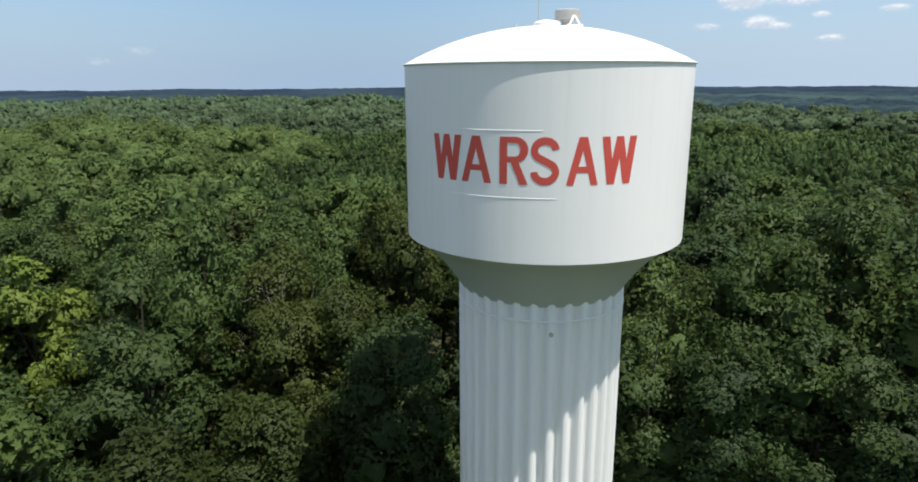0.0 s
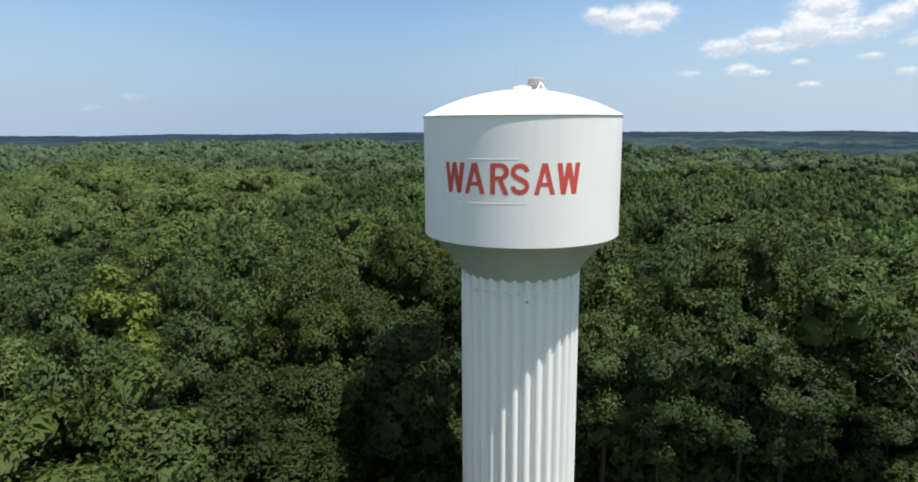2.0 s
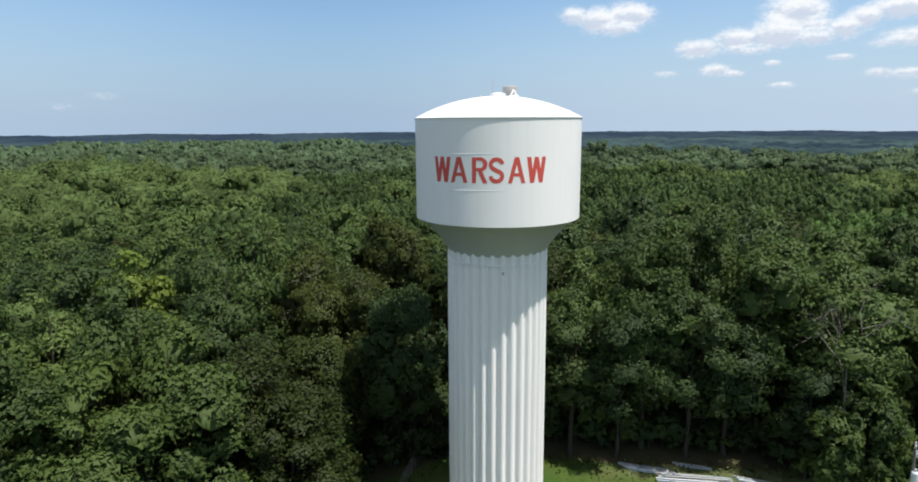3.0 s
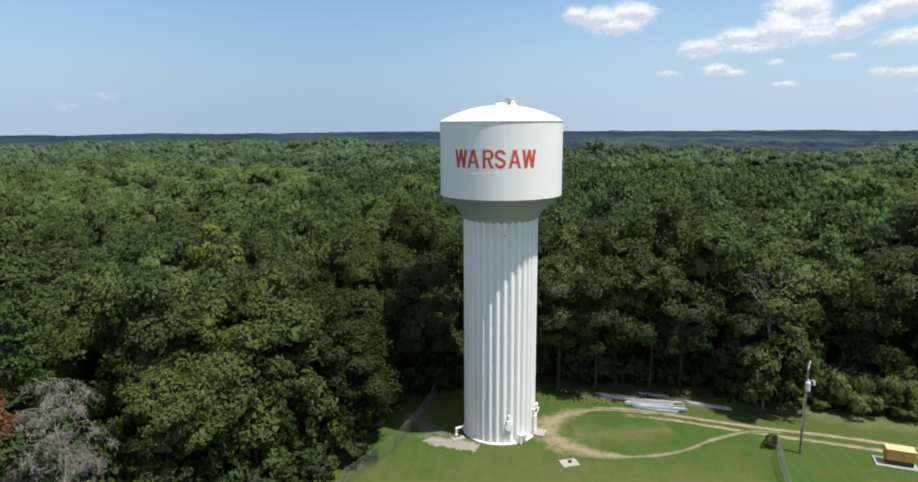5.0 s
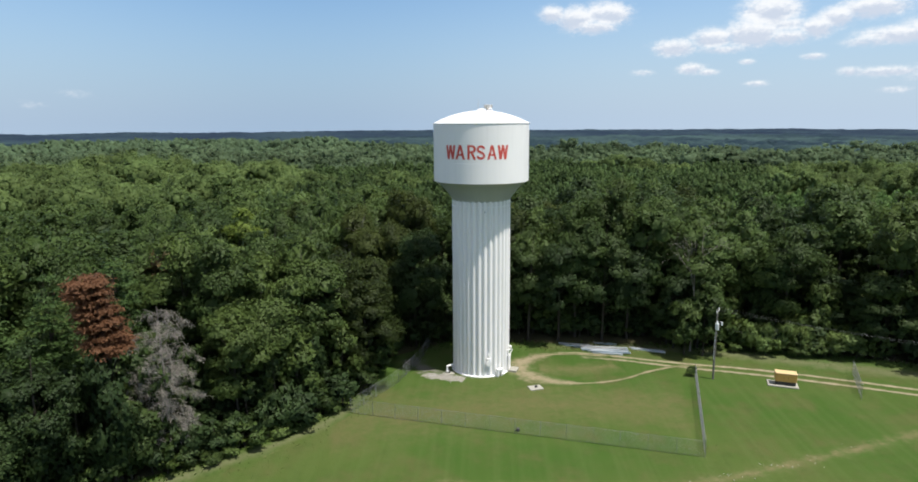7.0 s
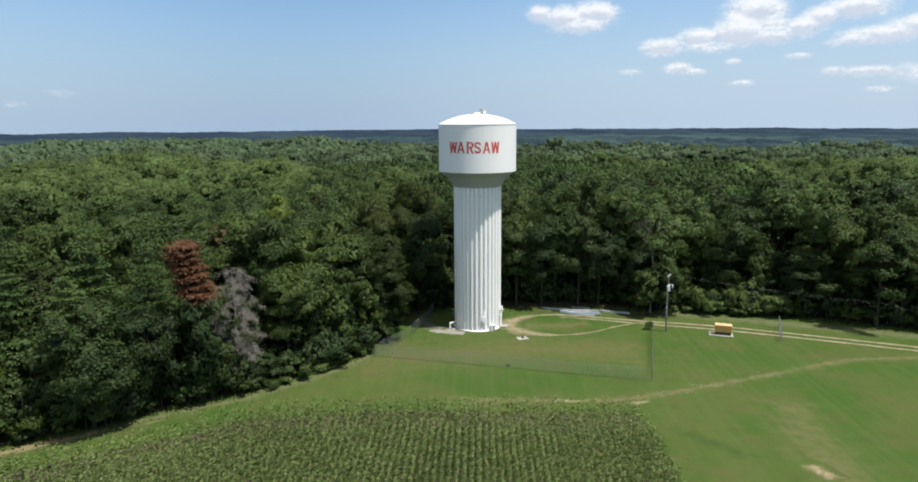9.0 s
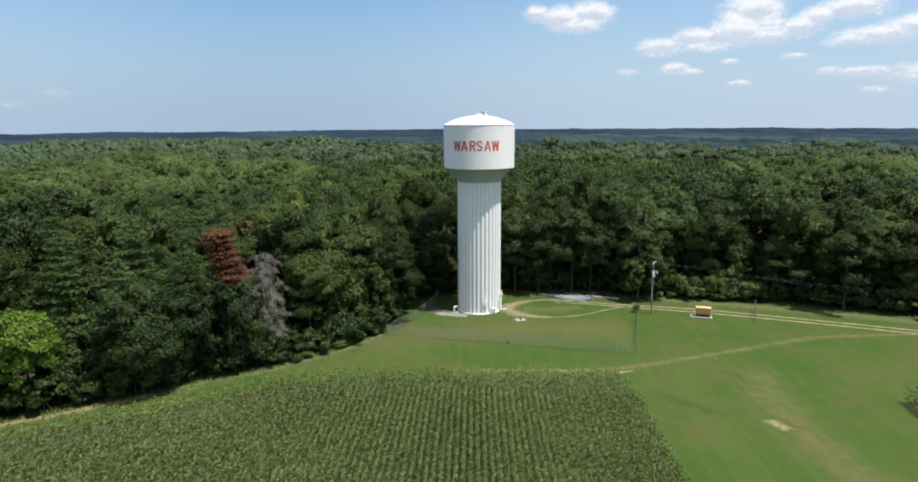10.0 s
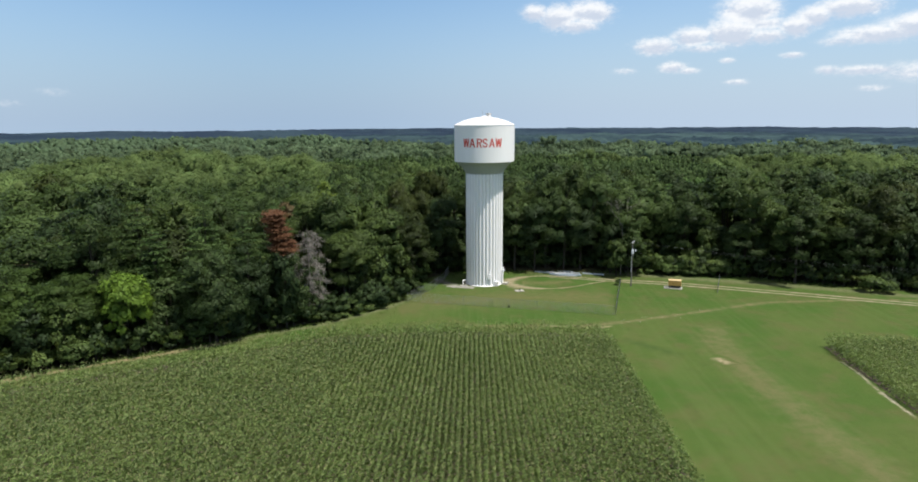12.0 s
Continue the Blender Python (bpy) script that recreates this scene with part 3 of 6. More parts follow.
def build_tower():
    t = thing("water_tower", TX, TY, 0, 0, "tall white water tower with red lettering on a fluted steel column", "water tower")
    # fluted column: ridges and grooves, flattening out under the bowl
    bm = bmesh.new()
    steps = FLUTES * 8
    prof = [0.0, 0.02, 0.10, 0.26, 0.30, 0.26, 0.10, 0.02]

    def ring(z, depth, grow=0.0):
        return [bm.verts.new(((R_COL + grow - prof[i % 8] * depth) * math.sin(2 * math.pi * i / steps), -(R_COL + grow - prof[i % 8] * depth) * math.cos(2 * math.pi * i / steps), z)) for i in range(steps)]

    rings = [ring(z, d) for z, d in ((0.0, 1), (0.35, 1), (6, 1), (12, 1), (18, 1), (24.4, 1), (25.1, 1.0), (25.75, 0.9), (26.4, 0.9))]
    for a, b in zip(rings, rings[1:]):
        for i in range(steps):
            bm.faces.new((a[i], a[(i + 1) % steps], b[(i + 1) % steps], b[i]))
    column = part("fluted_column", bm, WHITE, t, "white painted fluted steel column")
    bm = bmesh.new()
    spin(bm, [(R_COL - 0.06, 24.72), (R_COL + 0.02, 24.74), (R_COL + 0.02, 24.80), (R_COL - 0.06, 24.82)], 96)
    part("stiffener_ring", bm, WHITE, column)
    bm = bmesh.new()
    spin(bm, [(R_COL - 0.5, 0.0), (R_COL + 0.22, 0.0), (R_COL + 0.22, 0.10), (R_COL + 0.02, 0.16), (R_COL - 0.5, 0.16)], 96)
    part("base_ring", bm, WHITE, column)
    # tank shell, bowl, roof
    bm = bmesh.new()
    spin(bm, [(R_TANK, Z_CYL), (R_TANK, 30.75), (R_TANK, 30.77), (R_TANK, 33.45), (R_TANK, 33.47), (R_TANK, Z_RIM)], 192)
    tank = part("tank_shell", bm, WHITE, t, "white cylindrical tank shell", True)
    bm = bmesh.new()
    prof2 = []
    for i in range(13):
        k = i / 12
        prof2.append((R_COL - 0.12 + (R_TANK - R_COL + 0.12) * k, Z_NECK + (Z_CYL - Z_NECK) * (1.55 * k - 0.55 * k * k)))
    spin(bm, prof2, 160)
    part("bowl", bm, BOWL_SHADE, t, "curved underside of the tank, its shade put into the grey colour", True)
    bm = bmesh.new()
    rs = ((R_TANK ** 2) + (Z_TOP - Z_RIM) ** 2) / (2 * (Z_TOP - Z_RIM))
    dome = [(R_TANK + 0.065, Z_RIM - 0.06), (R_TANK + 0.065, Z_RIM + 0.0)]
    for i in range(13):
        r = R_TANK * (1 - i / 12)
        dome.append((r, Z_TOP - rs + math.sqrt(rs * rs - r * r) + 0.02))
    spin(bm, [(R_TANK - 0.1, Z_RIM - 0.07)] + dome, 160)
    roof = part("dome_roof", bm, WHITE, t, "bright white domed roof with a thin overhanging lip", True)
    # weld seams
    for z, a0, a1 in ((30.98, -42, -3), (33.66, -41, -8)):
        bm = bmesh.new()
        pts = [(radians(a0 + (a1 - a0) * i / 24)) for i in range(25)]
        low = [bm.verts.new(((R_TANK + 0.012) * math.sin(a), -(R_TANK + 0.012) * math.cos(a), z)) for a in pts]
        top = [bm.verts.new(((R_TANK + 0.002) * math.sin(a), -(R_TANK + 0.002) * math.cos(a), z + 0.026)) for a in pts]
        for i in range(24):
            bm.faces.new((low[i], low[i + 1], top[i + 1], top[i]))
        part("weld_seam", bm, WHITE, tank)
    # lettering
    for ch, a0, a1 in (("W", -50.9, -37.3), ("A", -37.2, -25.4), ("R", -22.4, -12.6), ("S", -11.8, -2.3), ("A", 0.1, 11.0), ("W", 12.0, 25.2)):
        part("letter", letter_mesh(ch, a0, a1, 31.53, 33.42), RED, tank, "red painted block capital letter")
    # roof fittings
    zt = Z_TOP
    bm = bmesh.new()
    spin(bm, [(0.28, zt - 0.1), (0.28, zt + 0.35), (0.45, zt + 0.45), (0.62, zt + 0.47), (0.62, zt + 0.88), (0.5, zt + 0.93), (0.0, zt + 0.95)], 28)
    bmesh.ops.translate(bm, verts=bm.verts, vec=(1.1, 0.9, -0.08))
    part("roof_vent", bm, STEEL_GREY, roof, "grey metal mushroom vent")
    bm = bmesh.new()
    for i, (a, b) in enumerate((((0.95, -0.3), (1.25, 0.1)), ((1.6, -0.2), (1.3, 0.1)))):
        rod(bm, (a[0], a[1], zt - 0.1), (b[0], b[1], zt + 0.5), 0.05, 8)
    rod(bm, (0.9, -0.3, zt + 0.02), (1.65, -0.2, zt + 0.02), 0.05, 8)
    part("tripod_bracket", bm, WHITE, roof)
    bm = bmesh.new()
    spin(bm, [(0.62, zt - 0.12), (0.62, zt + 0.14), (0.55, zt + 0.2), (0.2, zt + 0.28), (0.0, zt + 0.3)], 28)
    bmesh.ops.translate(bm, verts=bm.verts, vec=(-0.05, -0.2, 0.0))
    part("roof_hatch", bm, WHITE, roof, "round white access hatch")
    bm = bmesh.new()
    rod(bm, (-0.4, 0.2, zt - 0.1), (-0.4, 0.2, zt + 1.5), 0.03, 6, 0.02)
    part("antenna", bm, STEEL_GREY, roof, "thin whip antenna")
    bm = bmesh.new()
    box(bm, -1.5, -0.6, zt - 0.02, 0.14, 0.14, 0.16, 0.02)
    part("warning_light", bm, STEEL_GREY, roof)
    # fittings at the foot
    a = radians(8)
    m = Matrix.Rotation(a, 4, "Z")
    bm = bmesh.new()
    box(bm, 0, -R_COL - 0.05, 2.3, 0.54, 0.28, 1.15, 0.06, m)
    bmesh.ops.create_cone(bm, cap_ends=True, segments=24, radius1=0.42, radius2=0.42, depth=0.2, matrix=m @ Matrix.Translation((0, -R_COL - 0.12, 2.1)) @ Matrix.Rotation(math.pi / 2, 4, "X"))
    part("access_hatch", bm, WHITE, column, "white oval hatch near the foot")
    bm = bmesh.new()
    box(bm, 0, -R_COL - 0.02, 3.3, 0.24, 0.16, 0.5, 0.03, m)
    part("junction_box", bm, WHITE, column)
    m = Matrix.Rotation(radians(29), 4, "Z")
    bm = bmesh.new()
    box(bm, 0, -R_COL - 0.35, 1.05, 0.95, 0.55, 0.2, 0.03, m)
    box(bm, -0.3, -R_COL - 0.35, 0.5, 0.26, 0.4, 1.0, 0.03, m)
    box(bm, 0.34, -R_COL - 0.35, 0.7, 0.2, 0.4, 0.55, 0.03, m)
    part("valve_housing", bm, WHITE, column)
    bm = bmesh.new()
    box(bm, 0.22, -R_COL - 0.4, 0.3, 0.22, 0.24, 0.6, 0.04, m)
    part("valve_body", bm, STEEL_GREY, column, "dark grey valve")
    # doorway hood and steps
    m = Matrix.Rotation(radians(66), 4, "Z")
    bm = bmesh.new()
    box(bm, 0, -R_COL - 0.05, 1.25, 1.15, 0.36, 2.3, 0.03, m)
    part("door_frame", bm, WHITE, column, "white projecting door frame")
    bm = bmesh.new()
    box(bm, 0, -R_COL - 0.245, 1.18, 0.9, 0.04, 2.05, 0.01, m)
    door = part("steel_door", bm, WHITE, column, "white steel door")
    bm = bmesh.new()
    rod(bm, m @ Vector((0.34, -R_COL - 0.28, 1.1)), m @ Vector((0.34, -R_COL - 0.28, 1.35)), 0.02, 8)
    part("handle", bm, STEEL, door)
    bm = bmesh.new()
    rod(bm, m @ Vector((-0.66, -R_COL - 0.2, 0.2)), m @ Vector((-0.66, -R_COL - 0.2, 3.3)), 0.08, 8)
    rod(bm, m @ Vector((-0.66, -R_COL - 0.2, 2.2)), m @ Vector((-0.1, -R_COL - 0.62, 3.35)), 0.07, 8)
    rod(bm, m @ Vector((-0.66, -R_COL + 0.1, 3.3)), m @ Vector((-0.1, -R_COL - 0.66, 3.4)), 0.07, 8)
    part("lifting_bracket", bm, WHITE, column)
    bm = bmesh.new()
    box(bm, -0.02, -R_COL - 0.3, 3.65, 0.5, 0.3, 0.42, 0.04, m)
    part("meter_cabinet", bm, WHITE, column)
    bm = bmesh.new()
    box(bm, 0.1, -R_COL - 0.75, 0.14, 1.7, 1.3, 0.28, 0.03, m)
    part("door_step", bm, CONCRETE, column, "pale concrete door slab")
    # mark on the column
    bm = bmesh.new()
    bmesh.ops.create_cone(bm, cap_ends=True, segments=16, radius1=0.11, radius2=0.11, depth=0.08, matrix=Matrix.Translation((0.0, -R_COL - 0.02, 24.18)) @ Matrix.Rotation(math.pi / 2, 4, "X"))
    part("lamp_stub", bm, STEEL_GREY, column, "small grey light fitting")
    return t


build_tower()


def build_hydrant():
    t = thing("overflow_pipe", -0.6, 30.0, 0, 12, "white overflow pipe bent down beside the tower foot", "pipe")
    bm = bmesh.new()
    rod(bm, (0.45, 0.3, 1.15), (-0.5, -0.1, 1.15), 0.13, 12)
    rod(bm, (-0.5, -0.1, 1.25), (-0.5, -0.1, 0.35), 0.13, 12)
    part("pipe", bm, WHITE, t)
    part("flange", rod(bmesh.new(), (-0.5, -0.1, 0.35), (-0.5, -0.1, 0.45), 0.22, 14), WHITE, t)
    bm = box(bmesh.new(), -0.2, -0.1, 0.42, 0.22, 0.22, 0.84, 0.03)
    part("valve", bm, BLACK, t, "dark valve body under the pipe")
    part("splash_slab", box(bmesh.new(), -0.3, -0.25, 0.06, 1.5, 1.1, 0.12, 0.03), CONCRETE, t, "pale concrete slab")


build_hydrant()


# ---- trees ----
def leaf_cards(rng, pos, nrm, size, aspect=1.0):
    """Three-cornered leaf sprays at pos facing nrm: arrays of corners and faces."""
    n = len(pos)
    nrm = nrm / np.maximum(1e-6, np.linalg.norm(nrm, axis=1, keepdims=True))
    t = np.cross(nrm, rng.normal(size=(n, 3)))
    t /= np.maximum(1e-6, np.linalg.norm(t, axis=1, keepdims=True))
    b = np.cross(nrm, t)
    s = (np.asarray(size) * rng.uniform(0.55, 1.45, n))[:, None]
    slim = (aspect * rng.uniform(0.8, 1.7, n))[:, None] ** 0.5
    long, wide = 0.66 * slim, 0.52 / slim
    skew = rng.uniform(-0.5, 0.5, (n, 1))
    v = np.stack([pos + t * s * long + b * s * wide * skew - nrm * s * 0.15, pos - t * s * long * (0.6 - skew * 0.4) + b * s * wide, pos - t * s * long * (0.6 + skew * 0.4) - b * s * wide], 1)
    return v.reshape(-1, 3), np.arange(n * 3).reshape(-1, 3)


def sphere_points(rng, n, low=-1.0):
    z = rng.uniform(low, 1, n)
    a = rng.uniform(0, 2 * np.pi, n)
    r = np.sqrt(1 - z * z)
    return np.stack([r * np.cos(a), r * np.sin(a), z], 1)


def crown_points(rng, radius, z0, z1, lobes, count, low=-0.45, spread=(0.22, 0.46), flat=1.0):
    """Leaf places and normals of a broad crown: boughs, clumps on each bough, leaves on each clump."""
    mid, half = z0 + (z1 - z0) * 0.5, (z1 - z0) / 2
    d = sphere_points(rng, lobes, low - 0.25)
    d[0] = (0, 0, 1)
    reach = rng.uniform(0.40, 0.94, lobes)[:, None]
    c = np.array([0, 0, mid]) + d * reach * np.array([radius, radius, half])
    r = rng.uniform(*spread, lobes) * radius
    c[:, 2] = np.minimum(c[:, 2], z1 - r * flat * rng.uniform(0.9, 1.5, lobes))
    # clumps over the upper and outer side of each bough
    per = 12
    bough = np.repeat(np.arange(lobes), per)
    way = sphere_points(rng, lobes * per, -0.5) + 0.35 * d[bough]
    way /= np.linalg.norm(way, axis=1, keepdims=True)
    cr = r[bough] * rng.uniform(0.2, 0.58, lobes * per)
    cc = c[bough] + way * (r[bough] * rng.uniform(0.5, 1.0, lobes * per))[:, None] * np.array([1, 1, flat])
    pick = rng.choice(lobes * per, count, p=cr ** 2 / (cr ** 2).sum())
    u = sphere_points(rng, count, -0.5)
    pos = cc[pick] + u * (cr[pick] * (0.5 + 0.85 * rng.beta(1.6, 1.6, count)))[:, None] * np.array([1, 1, 0.92])
    keep = np.ones(count, bool)
    for k in range(lobes):
        inside = np.linalg.norm((pos - c[k]) / np.array([1, 1, flat]), axis=1) < r[k] * 0.6
        keep &= ~inside
    pos, u, pick = pos[keep], u[keep], pick[keep]
    nrm = u * 0.7 + way[pick] * 0.3 + np.array([0, 0, 0.4]) + rng.normal(size=u.shape) * 0.55
    heart = (pos - np.array([0, 0, z0 + (z1 - z0) * 0.35])) / np.array([radius, radius, half])
    soft = u * 0.42 + way[pick] * 0.42 + heart * 0.75 + rng.normal(size=u.shape) * 0.22
    return pos, nrm, soft / np.linalg.norm(soft, axis=1, keepdims=True), c, r


def bough_cores(rng, c, r, radius, z0, z1, flat=1.0, size=0.5, seg=6, els=(42, 0, -48)):
    """The dense leafy inside of each bough, as an uneven lump: vertices, faces and soft normals."""
    unit = [(0, 0, 1.0)]
    for i, e in enumerate(np.radians(els)):
        for k in range(seg):
            a = 2 * math.pi * (k + 0.5 * (i % 2)) / seg
            unit.append((math.cos(e) * math.cos(a), math.cos(e) * math.sin(a), math.sin(e)))
    unit = np.array(unit)
    m, n = len(unit), len(c)
    f = [(0, 1 + k, 1 + (k + 1) % seg) for k in range(seg)]
    for i in range(len(els) - 1):
        p, q = 1 + i * seg, 1 + (i + 1) * seg
        for k in range(seg):
            j = (k + 1) % seg
            f += [(p + k, q + k, q + j), (p + k, q + j, p + j)]
    v = c[:, None] + unit[None] * (r[:, None] * size * rng.uniform(0.85, 1.15, (n, m)))[:, :, None] * np.array([1, 1, flat])
    heart = (v - np.array([0, 0, z0 + (z1 - z0) * 0.35])) / np.array([radius, radius, (z1 - z0) / 2])
    soft = unit[None] * 0.6 + heart * 0.75
    soft /= np.linalg.norm(soft, axis=2, keepdims=True)
    return v.reshape(-1, 3), (np.array(f)[None] + (np.arange(n) * m)[:, None, None]).reshape(-1, 3), soft.reshape(-1, 3)


def tube(verts, faces, pts, radii, sides=6):
    """Adds a tapered tube along pts to the lists."""
    base = len(verts)
    for i, p in enumerate(pts):
        d = Vector(pts[min(i + 1, len(pts) - 1)]) - Vector(pts[max(i - 1, 0)])
        q = d.to_track_quat("Z", "Y").to_matrix()
        for k in range(sides):
            a = 2 * math.pi * k / sides
            verts.append(Vector(p) + q @ Vector((math.cos(a) * radii[i], math.sin(a) * radii[i], 0)))
    for i in range(len(pts) - 1):
        for k in range(sides):
            a, b = base + i * sides + k, base + i * sides + (k + 1) % sides
            faces.append((a, b, b + sides, a + sides))


def tube_mesh(name, verts, faces, mat):
    return mesh_from(name, np.array([tuple(v) for v in verts]), faces, mat, smooth=True)


def trunk_mesh(rng, height, girth, targets, mat):
    verts, faces = [], []
    lean = rng.normal(size=2) * 0.02 * height
    ks = (0, 0.06, 0.25, 0.5, 0.75, 1.0)
    spine = [(lean[0] * k * k + rng.normal() * 0.05, lean[1] * k * k + rng.normal() * 0.05, height * k - (0.3 if k == 0 else 0)) for k in ks]
    tube(verts, faces, spine, [girth * g for g in (1.5, 1.0, 0.85, 0.6, 0.36, 0.08)], 6)
    for q in targets:
        k = min(0.85, max(0.25, (q[2] / height) * 0.72))
        p = np.array([np.interp(k, ks, [s[i] for s in spine]) for i in range(3)])
        m = p * 0.5 + np.array(q) * 0.5 + rng.normal(size=3) * 0.35
        tube(verts, faces, [p, m, q], [girth * 0.34, girth * 0.2, girth * 0.05], 4)
    return tube_mesh("trunk", verts, faces, mat)


def forked_limbs(rng, start, way, length, girth, depth, verts, faces):
    """Bare branches that fork as they climb."""
    way = np.array(way) / np.linalg.norm(way)
    mid = np.array(start) + way * length * 0.5 + rng.normal(size=3) * length * 0.05
    end = np.array(start) + way * length + rng.normal(size=3) * length * 0.08
    tube(verts, faces, [start, mid, end], [girth, girth * 0.8, girth * 0.6], 5 if depth > 1 else 3)
    if depth:
        for i in range(3 if depth > 1 else 4):
            turn = way + rng.normal(size=3) * 0.5 + np.array([0, 0, 0.12])
            forked_limbs(rng, mid + (end - mid) * rng.uniform(0.2, 1.0), turn, length * rng.uniform(0.5, 0.75), girth * 0.55, depth - 1, verts, faces)


def broad_tree(name, seed, radius, height, bottom, lobes, leaves, size, mat, label, limbs=12, **shape):
    rng = np.random.default_rng(seed)
    t = thing(name, 0, 0, 0, 0, label, "tree")
    pos, nrm, soft, c, r = crown_points(rng, radius, bottom, height, lobes, leaves, **shape)
    v, f = leaf_cards(rng, pos, nrm, size)
    kv, kf, kn = bough_cores(rng, c, r, radius, bottom, height) if leaves > 8000 else bough_cores(rng, c, r, radius, bottom, height, seg=4, els=(25, -45))
    v, f, soft = np.concatenate([v, kv]), np.concatenate([f, kf + len(v)]), np.concatenate([np.repeat(soft, 3, axis=0), kn])
    part("trunk", trunk_mesh(rng, height * 0.93, 0.010 * height + 0.05, [c[i] for i in range(1, min(lobes, 1 + limbs))], BARK), BARK, t)
    part("crown", mesh_from("crown", v, f, mat, normals=soft), mat, t)
    return t


def pine_tree(name, seed, radius, height, bottom, tiers, leaves, size, mat, label, taper=0.93, uneven=0.3, lean=0.0):
    """A pine with flat layered boughs."""
    rng = np.random.default_rng(seed)
    t = thing(name, 0, 0, 0, 0, label, "tree")
    boughs, reach = [], []
    for i in range(tiers):
        k = i / (tiers - 1)
        z = bottom + (height - bottom) * k
        rr = radius * (1 - k * taper) ** 0.6 * rng.uniform(0.75, 1.1) + 0.3
        for a in np.linspace(0, 2 * np.pi, 6, endpoint=False) + rng.uniform(0, 6):
            boughs.append((math.cos(a) * rr * 0.58, math.sin(a) * rr * 0.58, z + rng.normal() * uneven)), reach.append(rr * rng.uniform(0.35, 0.6))
    c, r = np.array(boughs), np.array(reach)
    c[:, 0] += lean * (c[:, 2] - bottom)
    pick = rng.choice(len(c), leaves, p=r ** 2 / (r ** 2).sum())
    u = rng.normal(size=(leaves, 3)) * np.array([0.5, 0.5, 0.11])
    pos = c[pick] + u * r[pick][:, None]
    nrm = np.array([0, 0, 1.0]) + u * np.array([0.5, 0.5, 1.0]) + rng.normal(size=u.shape) * 0.4
    v, f = leaf_cards(rng, pos, nrm, size, 1.9)
    part("trunk", trunk_mesh(rng, height, 0.009 * height + 0.04, [c[i] for i in range(0, len(c), 3)], BARK), BARK, t)
    part("crown", mesh_from("crown", v, f, mat), mat, t)
    return t


def dead_tree(x, y, height):
    """A dead conifer with drooping grey boughs and fine hanging twigs."""
    rng = np.random.default_rng(404)
    t = thing("dead_tree", x, y, 0, 0, "dead grey conifer with drooping leafless boughs at the forest edge", "tree")
    verts, faces = [], []
    tube(verts, faces, [(0, 0, -0.2), (0.1, 0, height * 0.5), (-0.1, 0.1, height)], [0.24, 0.15, 0.03], 7)
    part("trunk", tube_mesh("trunk", verts, faces, DEAD_WOOD), DEAD_WOOD, t)
    verts, faces, twig_pos = [], [], []
    for i in range(40):
        k = 0.13 + 0.85 * (i + rng.uniform(0, 1)) / 40
        a = i * 2.4 + rng.uniform(-0.5, 0.5)
        ln = (0.5 + 3.0 * math.sin(math.pi * min(1.0, 1.12 - k)) ** 0.8) * rng.uniform(0.6, 1.2)
        d = np.array([math.cos(a), math.sin(a), 0])
        p = np.array([0, 0, height * k])
        m = p + d * ln * 0.6 + np.array([0, 0, rng.uniform(-0.1, 0.7)]) + rng.normal(size=3) * 0.25
        e = p + d * ln - np.array([0, 0, rng.uniform(0.1, 0.7) + ln * 0.3])
        tube(verts, faces, [p, m, e], [0.04, 0.026, 0.010], 4)
        # side twigs, each with its own tuft
        for j in range(int(3 + 3 * ln)):
            q = rng.uniform(0.25, 1.0)
            w = p * (1 - q) ** 2 + 2 * m * q * (1 - q) + e * q * q
            tip = w + rng.normal(size=3) * np.array([0.5, 0.5, 0.25]) - np.array([0, 0, 0.25])
            tube(verts, faces, [w, (w + tip) / 2 + np.array([0, 0, 0.08]), tip], [0.016, 0.012, 0.006], 3)
            for _ in range(int(rng.integers(10, 42))):
                twig_pos.append(w + (tip - w) * rng.uniform(0.2, 1.1) + rng.normal(size=3) * 0.17)
    part("bough", tube_mesh("bough", verts, faces, DEAD_WOOD), DEAD_WOOD, t)
    pos = np.array(twig_pos)
    n = len(pos)
    way = np.array([0, 0, -0.8]) + rng.normal(size=(n, 3)) * 0.75
    way /= np.linalg.norm(way, axis=1, keepdims=True)
    side = np.cross(way, rng.normal(size=(n, 3)))
    side /= np.linalg.norm(side, axis=1, keepdims=True)
    ln = rng.uniform(0.2, 0.6, (n, 1))
    v = np.stack([pos - side * 0.026, pos + side * 0.026, pos + way * ln], 1).reshape(-1, 3)
    part("hanging_growth", mesh_from("hanging_growth", v, np.arange(n * 3).reshape(-1, 3), DEAD_WOOD), DEAD_WOOD, t, "fine hanging grey twigs")


